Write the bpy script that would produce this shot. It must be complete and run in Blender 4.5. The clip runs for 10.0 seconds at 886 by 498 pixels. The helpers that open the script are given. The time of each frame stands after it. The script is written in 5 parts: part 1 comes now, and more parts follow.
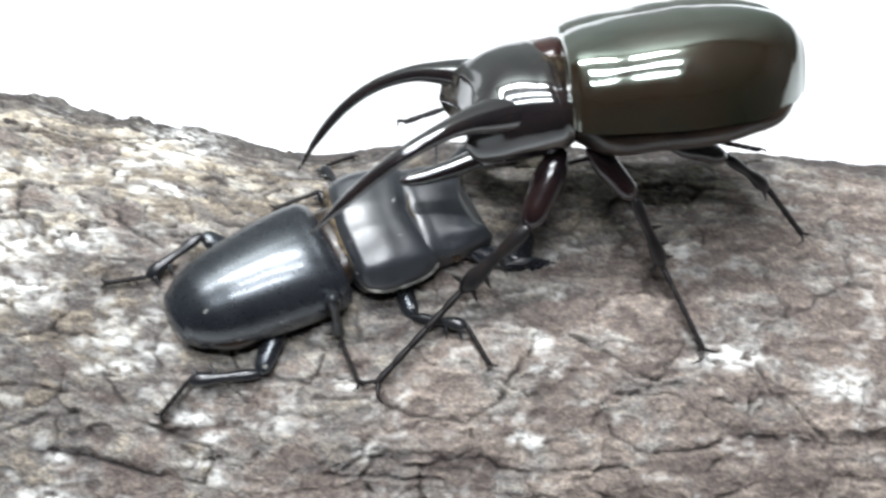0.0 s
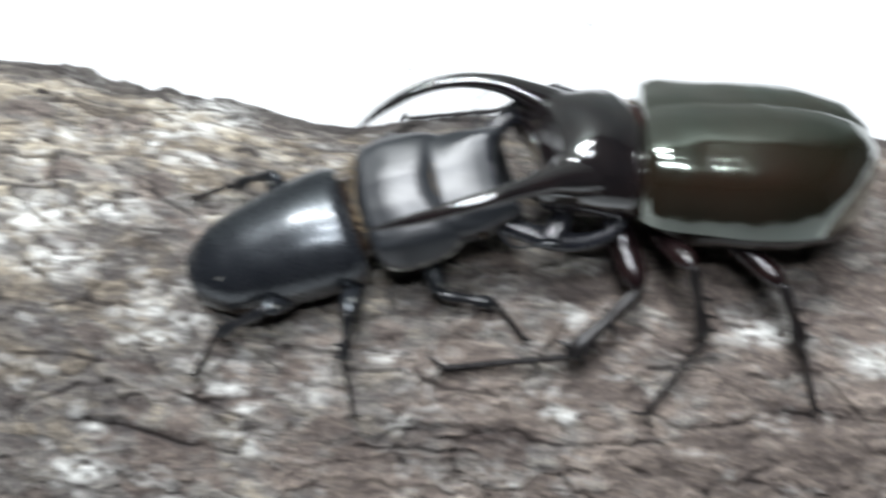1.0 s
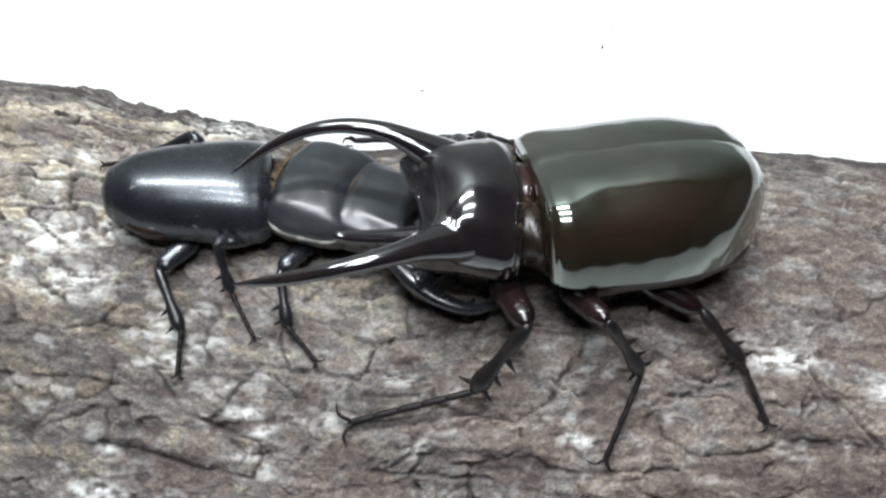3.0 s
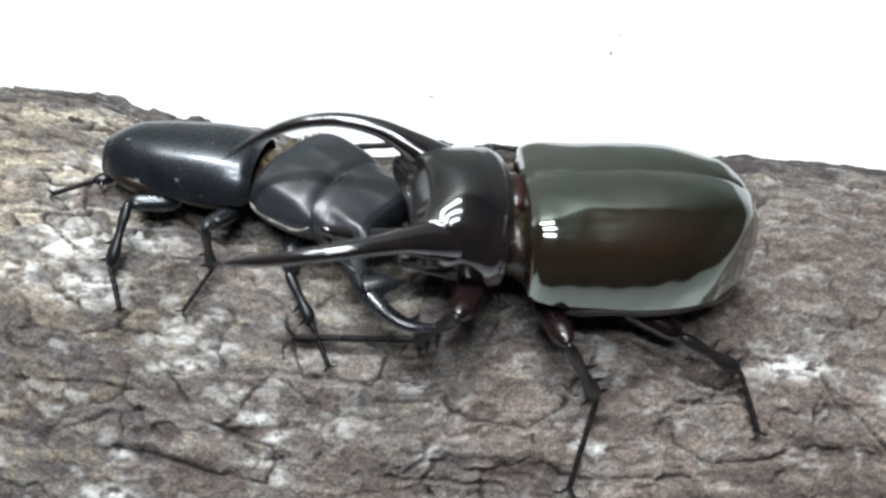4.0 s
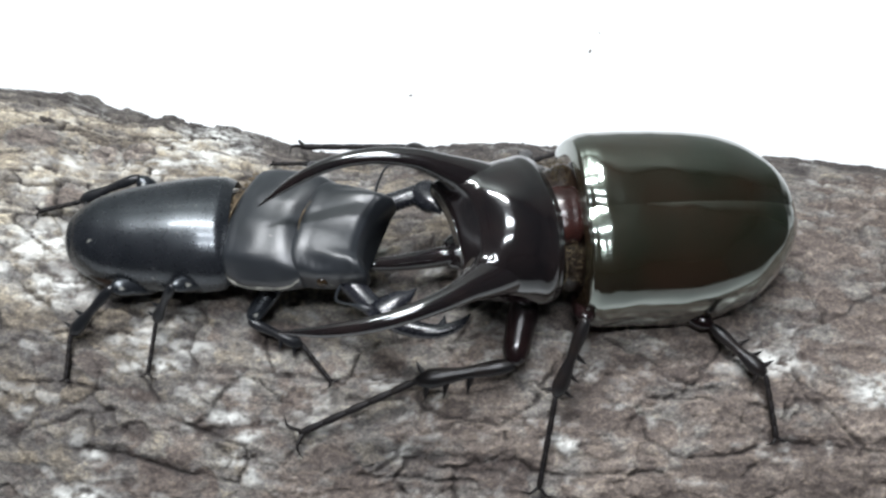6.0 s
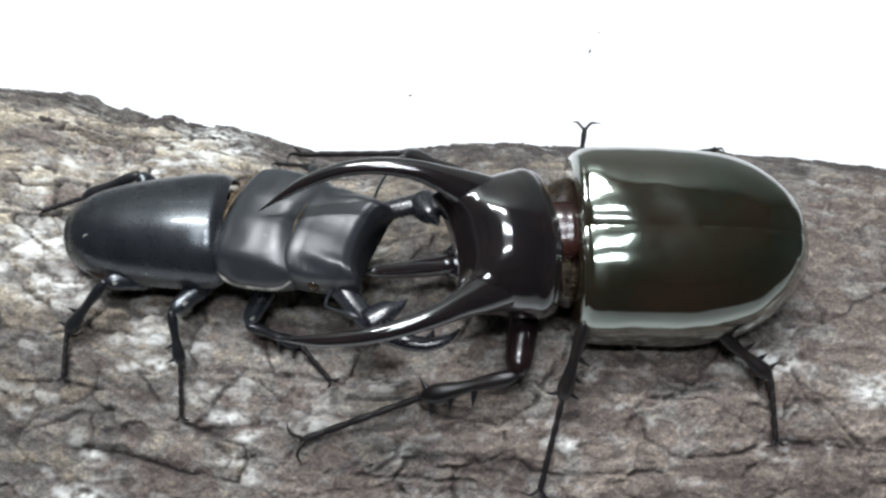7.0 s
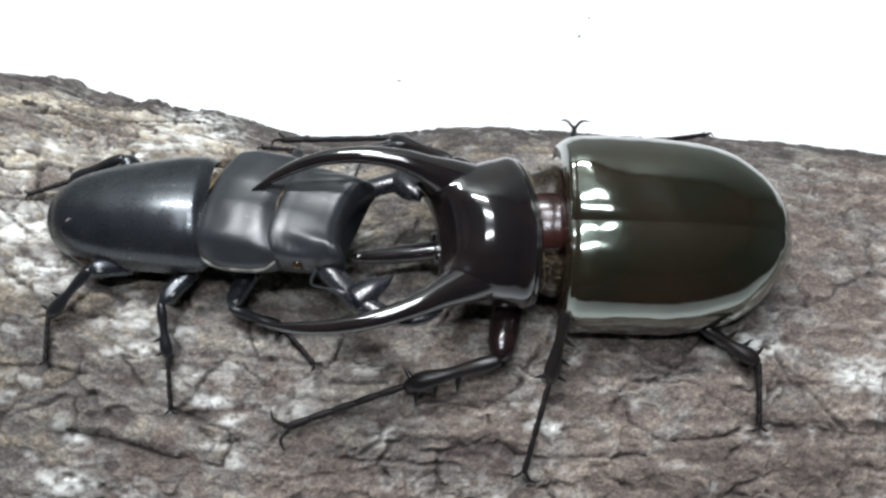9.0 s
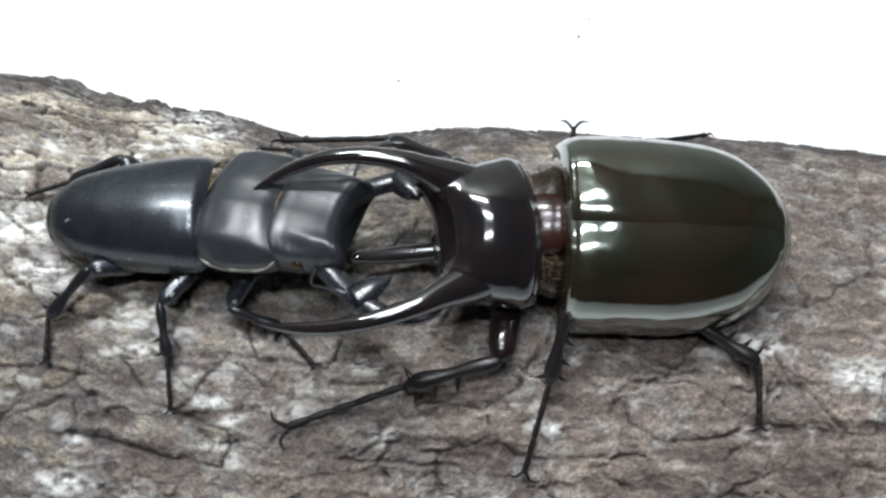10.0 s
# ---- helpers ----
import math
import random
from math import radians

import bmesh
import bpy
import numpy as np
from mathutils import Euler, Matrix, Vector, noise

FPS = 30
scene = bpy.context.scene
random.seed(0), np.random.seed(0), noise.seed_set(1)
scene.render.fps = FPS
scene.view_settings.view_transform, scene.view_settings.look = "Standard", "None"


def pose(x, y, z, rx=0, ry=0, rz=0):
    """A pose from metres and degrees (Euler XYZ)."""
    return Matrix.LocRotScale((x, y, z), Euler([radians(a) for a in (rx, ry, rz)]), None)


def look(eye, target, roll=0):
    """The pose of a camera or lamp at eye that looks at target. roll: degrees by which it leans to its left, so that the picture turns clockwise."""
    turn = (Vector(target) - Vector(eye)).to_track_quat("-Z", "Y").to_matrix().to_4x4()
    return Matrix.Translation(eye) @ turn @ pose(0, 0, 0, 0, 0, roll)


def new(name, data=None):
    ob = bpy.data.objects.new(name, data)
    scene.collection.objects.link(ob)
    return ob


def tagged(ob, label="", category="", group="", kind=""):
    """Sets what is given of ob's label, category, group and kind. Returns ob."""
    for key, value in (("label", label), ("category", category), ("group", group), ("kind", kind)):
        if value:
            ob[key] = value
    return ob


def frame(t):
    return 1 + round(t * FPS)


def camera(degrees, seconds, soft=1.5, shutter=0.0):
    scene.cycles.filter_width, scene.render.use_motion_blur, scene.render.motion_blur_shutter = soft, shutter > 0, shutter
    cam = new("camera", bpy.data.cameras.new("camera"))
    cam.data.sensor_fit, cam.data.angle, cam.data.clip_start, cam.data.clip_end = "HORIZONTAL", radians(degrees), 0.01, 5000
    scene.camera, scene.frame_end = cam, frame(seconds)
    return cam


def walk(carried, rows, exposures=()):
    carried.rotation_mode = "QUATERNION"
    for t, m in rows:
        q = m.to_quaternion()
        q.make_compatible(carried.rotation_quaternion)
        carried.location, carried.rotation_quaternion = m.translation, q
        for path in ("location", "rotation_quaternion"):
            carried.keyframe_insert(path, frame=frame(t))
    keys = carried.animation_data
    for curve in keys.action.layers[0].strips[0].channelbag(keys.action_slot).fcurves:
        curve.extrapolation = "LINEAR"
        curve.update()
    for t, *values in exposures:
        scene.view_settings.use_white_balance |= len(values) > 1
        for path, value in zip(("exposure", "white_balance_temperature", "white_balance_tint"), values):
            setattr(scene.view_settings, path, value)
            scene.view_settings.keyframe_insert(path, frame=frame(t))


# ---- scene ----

# ================= camera and its path =================
MM = 0.001
ELEV = radians(55.0)                       # how steeply the camera looks down on the log
LOG = Matrix(((1, 0, 0, 0),                # the log's own frame: along it, across it, out of its face
              (0, math.sin(ELEV), -math.cos(ELEV), 0),
              (0, math.cos(ELEV), math.sin(ELEV), 0.0994),
              (0, 0, 0, 1)))


def on_log(x, v, w):
    """A place in millimetres of the log's frame, as a vector in metres."""
    return LOG @ Vector((x * MM, v * MM, w * MM))


cam = camera(48.0, 10.0, soft=2.6, shutter=0.5)
SHOTS = [  # t, turn about x, y, z (degrees), shift (mm)
    (0, 0.659, -0.417, -0.545, 1.988, 0.525, 0.370),
    (0.2, 1.321, 0.296, -0.051, -1.291, 1.081, 0.777),
    (0.3, 1.518, 0.729, 0.198, -3.255, 1.405, 1.041),
    (0.4, 1.520, 0.962, 0.393, -4.330, 1.582, 0.883),
    (0.5, 1.474, 1.012, 0.379, -4.563, 1.574, 0.985),
    (0.7, 1.076, 0.952, 0.352, -4.364, 1.242, 0.759),
    (0.8, 0.647, 0.913, 0.381, -4.261, 0.910, 0.315),
    (0.9, -0.030, 0.795, 0.231, -3.809, 0.320, -0.372),
    (1, -0.574, 0.329, -0.055, -1.621, -0.394, -0.385),
    (1.1, -1.005, -1.031, -1.119, 5.074, -0.662, -0.681),
    (1.2, -0.967, -1.153, -1.145, 5.658, -0.571, -0.496),
    (1.3, -0.875, -1.195, -1.112, 5.840, -0.471, -0.337),
    (1.5, -0.383, -1.188, -1.026, 5.746, -0.038, -0.105),
    (1.6, -0.422, -1.323, -1.169, 6.481, 0.052, -0.508),
    (1.7, 0.128, -0.329, -0.078, 1.584, 0.106, -0.069),
    (1.8, 0.211, 0.115, 0.055, -0.530, 0.203, -0.040),
    (2, 0.409, 0.580, 0.197, -2.715, 0.542, -0.099),
    (2.2, 0.502, 0.692, 0.292, -3.236, 0.697, -0.270),
    (3.3, 0.463, 0.718, 0.271, -3.365, 0.690, -0.387),
    (3.5, 0.506, 0.630, 0.199, -2.945, 0.617, 0.274),
    (4, 0.732, 0.992, 0.424, -4.616, 1.031, 0.410),
    (4.3, 0.663, 0.999, 0.436, -4.663, 0.960, 0.626),
    (4.5, 0.664, 0.970, 0.432, -4.526, 0.944, 0.567),
    (5, 0.682, 0.916, 0.398, -4.271, 0.957, 0.150),
    (5.3, 0.678, 0.334, 0.031, -1.531, 0.623, 0.309),
    (5.5, 0.715, 0.370, 0.011, -1.697, 0.661, 0.377),
    (7, 0.711, 0.358, 0.024, -1.639, 0.661, 0.278),
    (7.2, 0.593, 0.371, 0.058, -1.711, 0.572, 0.255),
    (7.5, 0.052, 0.111, 0.054, -0.515, 0.080, -0.211),
    (8, 0.024, 0.066, 0.034, -0.303, 0.044, -0.177),
    (8.5, 0.023, 0.022, 0.003, -0.094, 0.037, -0.194),
    (9, 0.000, 0.000, 0.000, 0.000, 0.000, 0.000),
    (9.5, 0.015, 0.001, -0.009, 0.004, 0.021, -0.111),
    (10, 0.018, -0.011, -0.015, 0.064, 0.025, -0.155),
]
PATH_ROWS = [(t, LOG @ Matrix.Translation((x * MM, y * MM, (176 + z) * MM)) @ Matrix.Rotation(Vector((rx, ry, rz)).length * math.pi / 180, 4, Vector((rx, ry, rz + 1e-9)))) for t, rx, ry, rz, x, y, z in SHOTS]
walk(cam, PATH_ROWS, exposures=[(0.0, 0.62), (0.5, 0.38), (0.9, 0.14), (1.2, 0.24), (1.5, 0.5), (2.0, 0.5), (2.2, 0.4), (3.3, 0.18), (4.0, 0.14), (5.0, 0.11), (7.0, 0.04), (10.0, 0.07)])

# ================= light =================
world = bpy.data.worlds.new("dim_room")
world.use_nodes = True
scene.world = world
world.node_tree.nodes["Background"].inputs[0].default_value = (0.75, 0.8, 0.85, 1)
world.node_tree.nodes["Background"].inputs[1].default_value = 0.05


def lamp_light(name, x, y, z, sx, sy, watts, tint):
    data = bpy.data.lights.new(name, "AREA")
    data.shape, data.size, data.size_y, data.energy, data.color = "RECTANGLE", sx, sy, watts, tint
    ob = new(name, data)
    ob.matrix_world = look((x, y, z), (x, y, 0.0))
    return ob


lamp_light("work_lamp_light", -0.01, -0.175, 0.60, 0.18, 0.038, 0.985, (0.94, 0.985, 1.055))
lamp_light("work_lamp_light", -0.01, -0.035, 0.60, 0.18, 0.038, 0.985, (0.94, 0.985, 1.055))
lamp_light("ceiling_lamp_light", -0.30, 0.36, 1.60, 0.80, 0.09, 27, (0.96, 0.99, 1.025))


# ================= materials =================
def material(name, base, rough=0.5, metal=0.0, spec=0.5):
    m = bpy.data.materials.new(name)
    m.use_nodes = True
    b = m.node_tree.nodes["Principled BSDF"]
    b.inputs["Base Color"].default_value = (*base, 1)
    b.inputs["Roughness"].default_value = rough
    b.inputs["Metallic"].default_value = metal
    b.inputs["Specular IOR Level"].default_value = spec
    return m, m.node_tree.nodes, m.node_tree.links, b


def noise_node(n, l, scale, detail=4, rough=0.55, stretch=(1, 1, 1)):
    co = n.new("ShaderNodeTexCoord")
    mp = n.new("ShaderNodeMapping")
    mp.inputs["Scale"].default_value = stretch
    tx = n.new("ShaderNodeTexNoise")
    tx.inputs["Scale"].default_value, tx.inputs["Detail"].default_value, tx.inputs["Roughness"].default_value = scale, detail, rough
    l.new(co.outputs["Object"], mp.inputs["Vector"])
    l.new(mp.outputs["Vector"], tx.inputs["Vector"])
    return tx


def ramp(n, l, source, stops):
    r = n.new("ShaderNodeValToRGB")
    while len(r.color_ramp.elements) < len(stops):
        r.color_ramp.elements.new(0.5)
    for e, (p, c) in zip(r.color_ramp.elements, stops):
        e.position, e.color = p, (*c, 1)
    l.new(source, r.inputs[0])
    return r


def shell(name, dark, light, rough, scale, bump, spec=0.5, rough_spread=0.08, coat=0.0, sheen_tint=(1, 1, 1), wave=0.0, ior=1.5):
    """Beetle cuticle: two tones in a soft mottle, uneven gloss, fine pitting."""
    m, n, l, b = material(name, dark, rough, 0, spec)
    a = noise_node(n, l, scale, 5)
    r = ramp(n, l, a.outputs[0], [(0.35, dark), (0.7, light)])
    l.new(r.outputs[0], b.inputs["Base Color"])
    f = noise_node(n, l, scale * 9, 3)
    mr = n.new("ShaderNodeMapRange")
    mr.inputs["To Min"].default_value, mr.inputs["To Max"].default_value = max(0.02, rough - rough_spread), rough + rough_spread
    l.new(f.outputs[0], mr.inputs["Value"])
    l.new(mr.outputs[0], b.inputs["Roughness"])
    bp = n.new("ShaderNodeBump")
    bp.inputs["Strength"].default_value, bp.inputs["Distance"].default_value = bump, 0.0002
    l.new(f.outputs[0], bp.inputs["Height"])
    if wave:
        slow = noise_node(n, l, 170, 2, 0.45, (0.45, 1, 1))
        wb = n.new("ShaderNodeBump")
        wb.inputs["Strength"].default_value, wb.inputs["Distance"].default_value = wave, 0.0012
        l.new(slow.outputs[0], wb.inputs["Height"])
        l.new(wb.outputs[0], bp.inputs["Normal"])
        l.new(wb.outputs[0], b.inputs["Coat Normal"])
    l.new(bp.outputs[0], b.inputs["Normal"])
    b.inputs["IOR"].default_value = ior
    b.inputs["Coat Weight"].default_value = coat
    b.inputs["Coat Roughness"].default_value = 0.05
    b.inputs["Coat IOR"].default_value = 1.65
    b.inputs["Specular Tint"].default_value = (*sheen_tint, 1)
    return m


RHINO_ELYTRA = shell("bronze_green_cuticle", (0.008, 0.010, 0.006), (0.024, 0.013, 0.008), 0.12, 55, 0.03, 0.9, 0.05, 1.0, (0.84, 1.0, 0.86), 0.12, 1.82)
RHINO_BLACK = shell("glossy_black_cuticle", (0.008, 0.007, 0.008), (0.016, 0.011, 0.011), 0.12, 150, 0.03, 0.9, 0.05, 0.35, (0.97, 1.0, 0.99), 0.06, 1.55)
RHINO_LEG = shell("dark_leg_cuticle", (0.007, 0.007, 0.008), (0.015, 0.011, 0.010), 0.34, 300, 0.15, 0.4, 0.08)
RHINO_FOOT = shell("dull_foot_cuticle", (0.007, 0.006, 0.007), (0.013, 0.010, 0.009), 0.5, 400, 0.2, 0.25, 0.08)
RHINO_FEMUR = shell("dark_red_leg_cuticle", (0.006, 0.004, 0.005), (0.014, 0.007, 0.007), 0.20, 160, 0.04, 0.5, 0.05, 0.15)
RHINO_RED = shell("red_brown_cuticle", (0.014, 0.006, 0.005), (0.034, 0.012, 0.010), 0.20, 200, 0.05)
STAG_BLACK = shell("satin_black_cuticle", (0.012, 0.0145, 0.018), (0.022, 0.025, 0.030), 0.39, 160, 0.10, 0.9, 0.07)
STAG_GLOSS = shell("glossy_blue_black_cuticle", (0.008, 0.0092, 0.012), (0.016, 0.0175, 0.021), 0.28, 140, 0.03, 0.8, 0.04, 0.10, (0.88, 0.95, 1.0))
STAG_JAW = shell("polished_jaw_cuticle", (0.010, 0.011, 0.015), (0.020, 0.021, 0.026), 0.26, 240, 0.08, 0.7, 0.07, 0.1)
STAG_SEAM = shell("tan_hair_fringe", (0.04, 0.03, 0.018), (0.22, 0.16, 0.09), 0.7, 700, 0.2)
STAG_LEG = shell("black_leg_cuticle", (0.007, 0.008, 0.010), (0.014, 0.014, 0.016), 0.30, 300, 0.12, 0.5, 0.08)
STAG_RIM = shell("dusty_rim", (0.08, 0.08, 0.07), (0.30, 0.29, 0.26), 0.6, 600, 0.2)
RHINO_HAIR = shell("golden_hair_fringe", (0.03, 0.02, 0.012), (0.20, 0.15, 0.08), 0.7, 700, 0.2)
BELLY = shell("dark_belly_cuticle", (0.010, 0.007, 0.005), (0.025, 0.015, 0.010), 0.3, 200, 0.1)
EYE = shell("eye_lens", (0.01, 0.007, 0.004), (0.05, 0.03, 0.015), 0.08, 500, 0.0)


def dust(m, scale, low, strength):
    """Pale specks and scuffs over a cuticle."""
    n, l = m.node_tree.nodes, m.node_tree.links
    b = n["Principled BSDF"]
    old = b.inputs["Base Color"].links[0].from_socket
    a = noise_node(n, l, scale, 3, 0.6, (0.55, 1, 1))
    r = ramp(n, l, a.outputs[0], [(low, (0, 0, 0)), (low + 0.06, (strength, strength, strength))])
    mx = n.new("ShaderNodeMix")
    mx.data_type = "RGBA"
    mx.inputs["B"].default_value = (0.42, 0.42, 0.38, 1)
    l.new(r.outputs[0], mx.inputs["Factor"])
    l.new(old, mx.inputs["A"])
    l.new(mx.outputs["Result"], b.inputs["Base Color"])


dust(STAG_GLOSS, 400, 0.675, 0.6)
dust(STAG_BLACK, 380, 0.68, 0.35)


def bark_material():
    m, n, l, b = material("bark", (0.2, 0.17, 0.14), 0.85, 0, 0.25)
    at = {}
    for k in ("crack", "lichen", "tone", "hue"):
        a = n.new("ShaderNodeAttribute")
        a.attribute_name = k
        at[k] = a
    tone = ramp(n, l, at["tone"].outputs["Fac"], [(0.0, (0.074, 0.066, 0.063)), (0.35, (0.149, 0.136, 0.126)), (0.65, (0.262, 0.243, 0.220)), (1.0, (0.53, 0.51, 0.46))])
    fine = noise_node(n, l, 900, 6, 0.65, (0.6, 1, 1))
    fr = ramp(n, l, fine.outputs[0], [(0.32, (0.62, 0.61, 0.63)), (0.5, (0.95, 0.94, 0.94)), (0.70, (1.38, 1.37, 1.30))])
    crumbs = noise_node(n, l, 2100, 3, 0.6, (0.8, 1, 1))
    cr = ramp(n, l, crumbs.outputs[0], [(0.34, (0.66, 0.65, 0.67)), (0.52, (0.98, 0.98, 0.98)), (0.68, (1.36, 1.34, 1.26))])
    mul = n.new("ShaderNodeMix")
    mul.data_type, mul.blend_type = "RGBA", "MULTIPLY"
    mul.inputs["Factor"].default_value = 1
    l.new(tone.outputs[0], mul.inputs["A"])
    l.new(fr.outputs[0], mul.inputs["B"])
    hue = ramp(n, l, at["hue"].outputs["Fac"], [(0.0, (1.08, 0.985, 0.94)), (0.5, (0.97, 1.0, 1.02)), (1.0, (1.06, 1.0, 0.88))])
    tint = n.new("ShaderNodeMix")
    tint.data_type, tint.blend_type = "RGBA", "MULTIPLY"
    tint.inputs["Factor"].default_value = 1
    mul2 = n.new("ShaderNodeMix")
    mul2.data_type, mul2.blend_type = "RGBA", "MULTIPLY"
    mul2.inputs["Factor"].default_value = 1
    l.new(mul.outputs["Result"], mul2.inputs["A"])
    l.new(cr.outputs[0], mul2.inputs["B"])
    l.new(mul2.outputs["Result"], tint.inputs["A"])
    l.new(hue.outputs[0], tint.inputs["B"])
    mix = n.new("ShaderNodeMix")
    mix.data_type = "RGBA"
    mix.inputs["B"].default_value = (0.76, 0.765, 0.73, 1)
    l.new(at["lichen"].outputs["Fac"], mix.inputs["Factor"])
    l.new(tint.outputs["Result"], mix.inputs["A"])
    dark = n.new("ShaderNodeMix")
    dark.data_type = "RGBA"
    dark.inputs["B"].default_value = (0.040, 0.034, 0.032, 1)
    l.new(at["crack"].outputs["Fac"], dark.inputs["Factor"])
    l.new(mix.outputs["Result"], dark.inputs["A"])
    l.new(dark.outputs["Result"], b.inputs["Base Color"])
    bp = n.new("ShaderNodeBump")
    bp.inputs["Strength"].default_value, bp.inputs["Distance"].default_value = 0.8, 0.0005
    l.new(fine.outputs[0], bp.inputs["Height"])
    l.new(bp.outputs[0], b.inputs["Normal"])
    return m


def plain(name, base, rough, scale, spread=0.06, bump=0.05):
    m, n, l, b = material(name, base, rough)
    a = noise_node(n, l, scale, 5)
    r = ramp(n, l, a.outputs[0], [(0.3, tuple(c * (1 - spread) for c in base)), (0.7, tuple(min(1, c * (1 + spread)) for c in base))])
    l.new(r.outputs[0], b.inputs["Base Color"])
    bp = n.new("ShaderNodeBump")
    bp.inputs["Strength"].default_value, bp.inputs["Distance"].default_value = bump, 0.0005
    l.new(a.outputs[0], bp.inputs["Height"])
    l.new(bp.outputs[0], b.inputs["Normal"])
    return m


BARK = bark_material()
TABLE = plain("white_laminate", (0.86, 0.87, 0.88), 0.4, 40, 0.02)
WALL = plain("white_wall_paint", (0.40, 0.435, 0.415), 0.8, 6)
# two dark tones for unseen surfaces, set by what the shells should reflect
UNSEEN_DARK = plain("unseen_dark_tone", (0.12, 0.125, 0.13), 0.6, 6)
UNSEEN_BACK = plain("unseen_back_wall_tone", (0.05, 0.045, 0.045), 0.6, 6)
CEILING = plain("ceiling_paint", (0.15, 0.15, 0.147), 0.9, 6)
FLOOR = plain("floor_boards", (0.12, 0.09, 0.06), 0.6, 8)
CRUMB = plain("crumb_bark", (0.12, 0.10, 0.085), 0.8, 900, 0.3)
HOUSING = plain("lamp_housing", (0.6, 0.6, 0.6), 0.4, 30)


# ================= mesh helpers =================
def mesh_from(name, verts, faces, smooth=True):
    me = bpy.data.meshes.new(name)
    me.from_pydata([tuple(v) for v in verts], [], faces)
    if smooth:
        me.polygons.foreach_set("use_smooth", [True] * len(me.polygons))
    me.update()
    return me


def part(name, me, mat, parent, label="", at=None):
    ob = new(name, me)
    me.materials.append(mat)
    ob.parent = parent
    if at is not None:
        ob.matrix_basis = at
    if label:
        ob["label"] = label
    return ob


def spline(table, s):
    """Smooth values between the rows (s, a, b, ...) of a table."""
    T = np.array(table, float)
    s = np.asarray(s, float)
    k, out = T[:, 0], []
    for c in range(1, T.shape[1]):
        y = T[:, c]
        d = np.gradient(y, k)
        i = np.clip(np.searchsorted(k, s) - 1, 0, len(k) - 2)
        h = k[i + 1] - k[i]
        u = np.clip((s - k[i]) / h, 0, 1)
        out.append((2*u**3 - 3*u**2 + 1) * y[i] + (u**3 - 2*u**2 + u) * h * d[i] + (-2*u**3 + 3*u**2) * y[i+1] + (u**3 - u**2) * h * d[i+1])
    return out


def rings_mesh(name, rings, closed=True, caps=True, smooth=True):
    """A skin over rings of equal length (arrays n x 3, in mm)."""
    m, verts, faces = len(rings[0]), np.concatenate(rings) * MM, []
    for i in range(len(rings) - 1):
        for j in range(m if closed else m - 1):
            a, b2 = i * m + j, i * m + (j + 1) % m
            faces.append((a, b2, b2 + m, a + m))
    if caps and closed:
        faces.append(tuple(reversed(range(m))))
        faces.append(tuple(range((len(rings) - 1) * m, len(rings) * m)))
    return mesh_from(name, verts, faces, smooth)


def tube(name, table, n=40, m=14, flat=1.0, power=1.0, extra=None):
    """A tapering rod through rows (s, x, y, z, radius), in mm; flat: its height against its width."""
    s = np.linspace(table[0][0], table[-1][0], n)
    x, y, z, r = spline(table, s)
    p = np.stack([x, y, z], 1)
    d = np.gradient(p, axis=0)
    d /= np.linalg.norm(d, axis=1)[:, None]
    rings, side = [], np.array([0.0, 1.0, 0.0])
    if abs(d[0][1]) > 0.9:
        side = np.array([1.0, 0, 0])
    th = np.linspace(0, 2 * np.pi, m, endpoint=False)
    c, q = np.cos(th), np.sin(th)
    c, q = np.sign(c) * abs(c) ** power, np.sign(q) * abs(q) ** power
    for i in range(n):
        side = side - d[i] * side.dot(d[i])
        side /= np.linalg.norm(side)
        up = np.cross(d[i], side)
        rad = max(r[i], 0.01)
        rings.append(p[i] + rad * (np.outer(c, side) + flat * np.outer(q, up)))
    return rings_mesh(name, rings)


def join_meshes(name, meshes):
    bm = bmesh.new()
    for me in meshes:
        bm.from_mesh(me)
        bpy.data.meshes.remove(me)
    me = bpy.data.meshes.new(name)
    bm.to_mesh(me)
    bm.free()
    me.polygons.foreach_set("use_smooth", [True] * len(me.polygons))
    return me


def dome(name, table, xs, y0=-1.0, y1=1.0, m=36, pw=0.8, ph=0.75, floor_power=1.0, relief=None):
    """A shell over rows (x, half width, top height, rim z, rim tuck): from side y0 to y1 (-1 right rim, 1 left rim)."""
    hw, top, rim = spline(table, xs)[:3]
    rings = []
    for i, x in enumerate(xs):
        u = np.linspace(y0, y1, m)
        ang = (1 - u) * np.pi / 2
        c, s = np.cos(ang), np.sin(ang)
        yy = np.sign(c) * abs(c) ** pw * max(hw[i], 0.05)
        zz = rim[i] + abs(s) ** ph * (top[i] - rim[i])
        pts = np.stack([np.full(m, x), yy, zz], 1)
        if relief is not None:
            pts = relief(pts, x, u)
        rings.append(pts)
    return rings_mesh(name, rings, closed=False)


def solid(name, table, xs, m=40, pw=0.85, ph=0.85, relief=None):
    """A closed body over rows (x, half width, top z, bottom z)."""
    hw, top, bot = spline(table, xs)
    th = np.linspace(0, 2 * np.pi, m, endpoint=False)
    c, s = np.cos(th), np.sin(th)
    rings = []
    for i, x in enumerate(xs):
        mid = (top[i] + bot[i]) / 2
        pts = np.stack([np.full(m, x), np.sign(c) * abs(c) ** pw * max(hw[i], 0.05), mid + np.sign(s) * abs(s) ** ph * (top[i] - bot[i]) / 2], 1)
        if relief is not None:
            pts = relief(pts, x)
        rings.append(pts)
    return rings_mesh(name, rings)


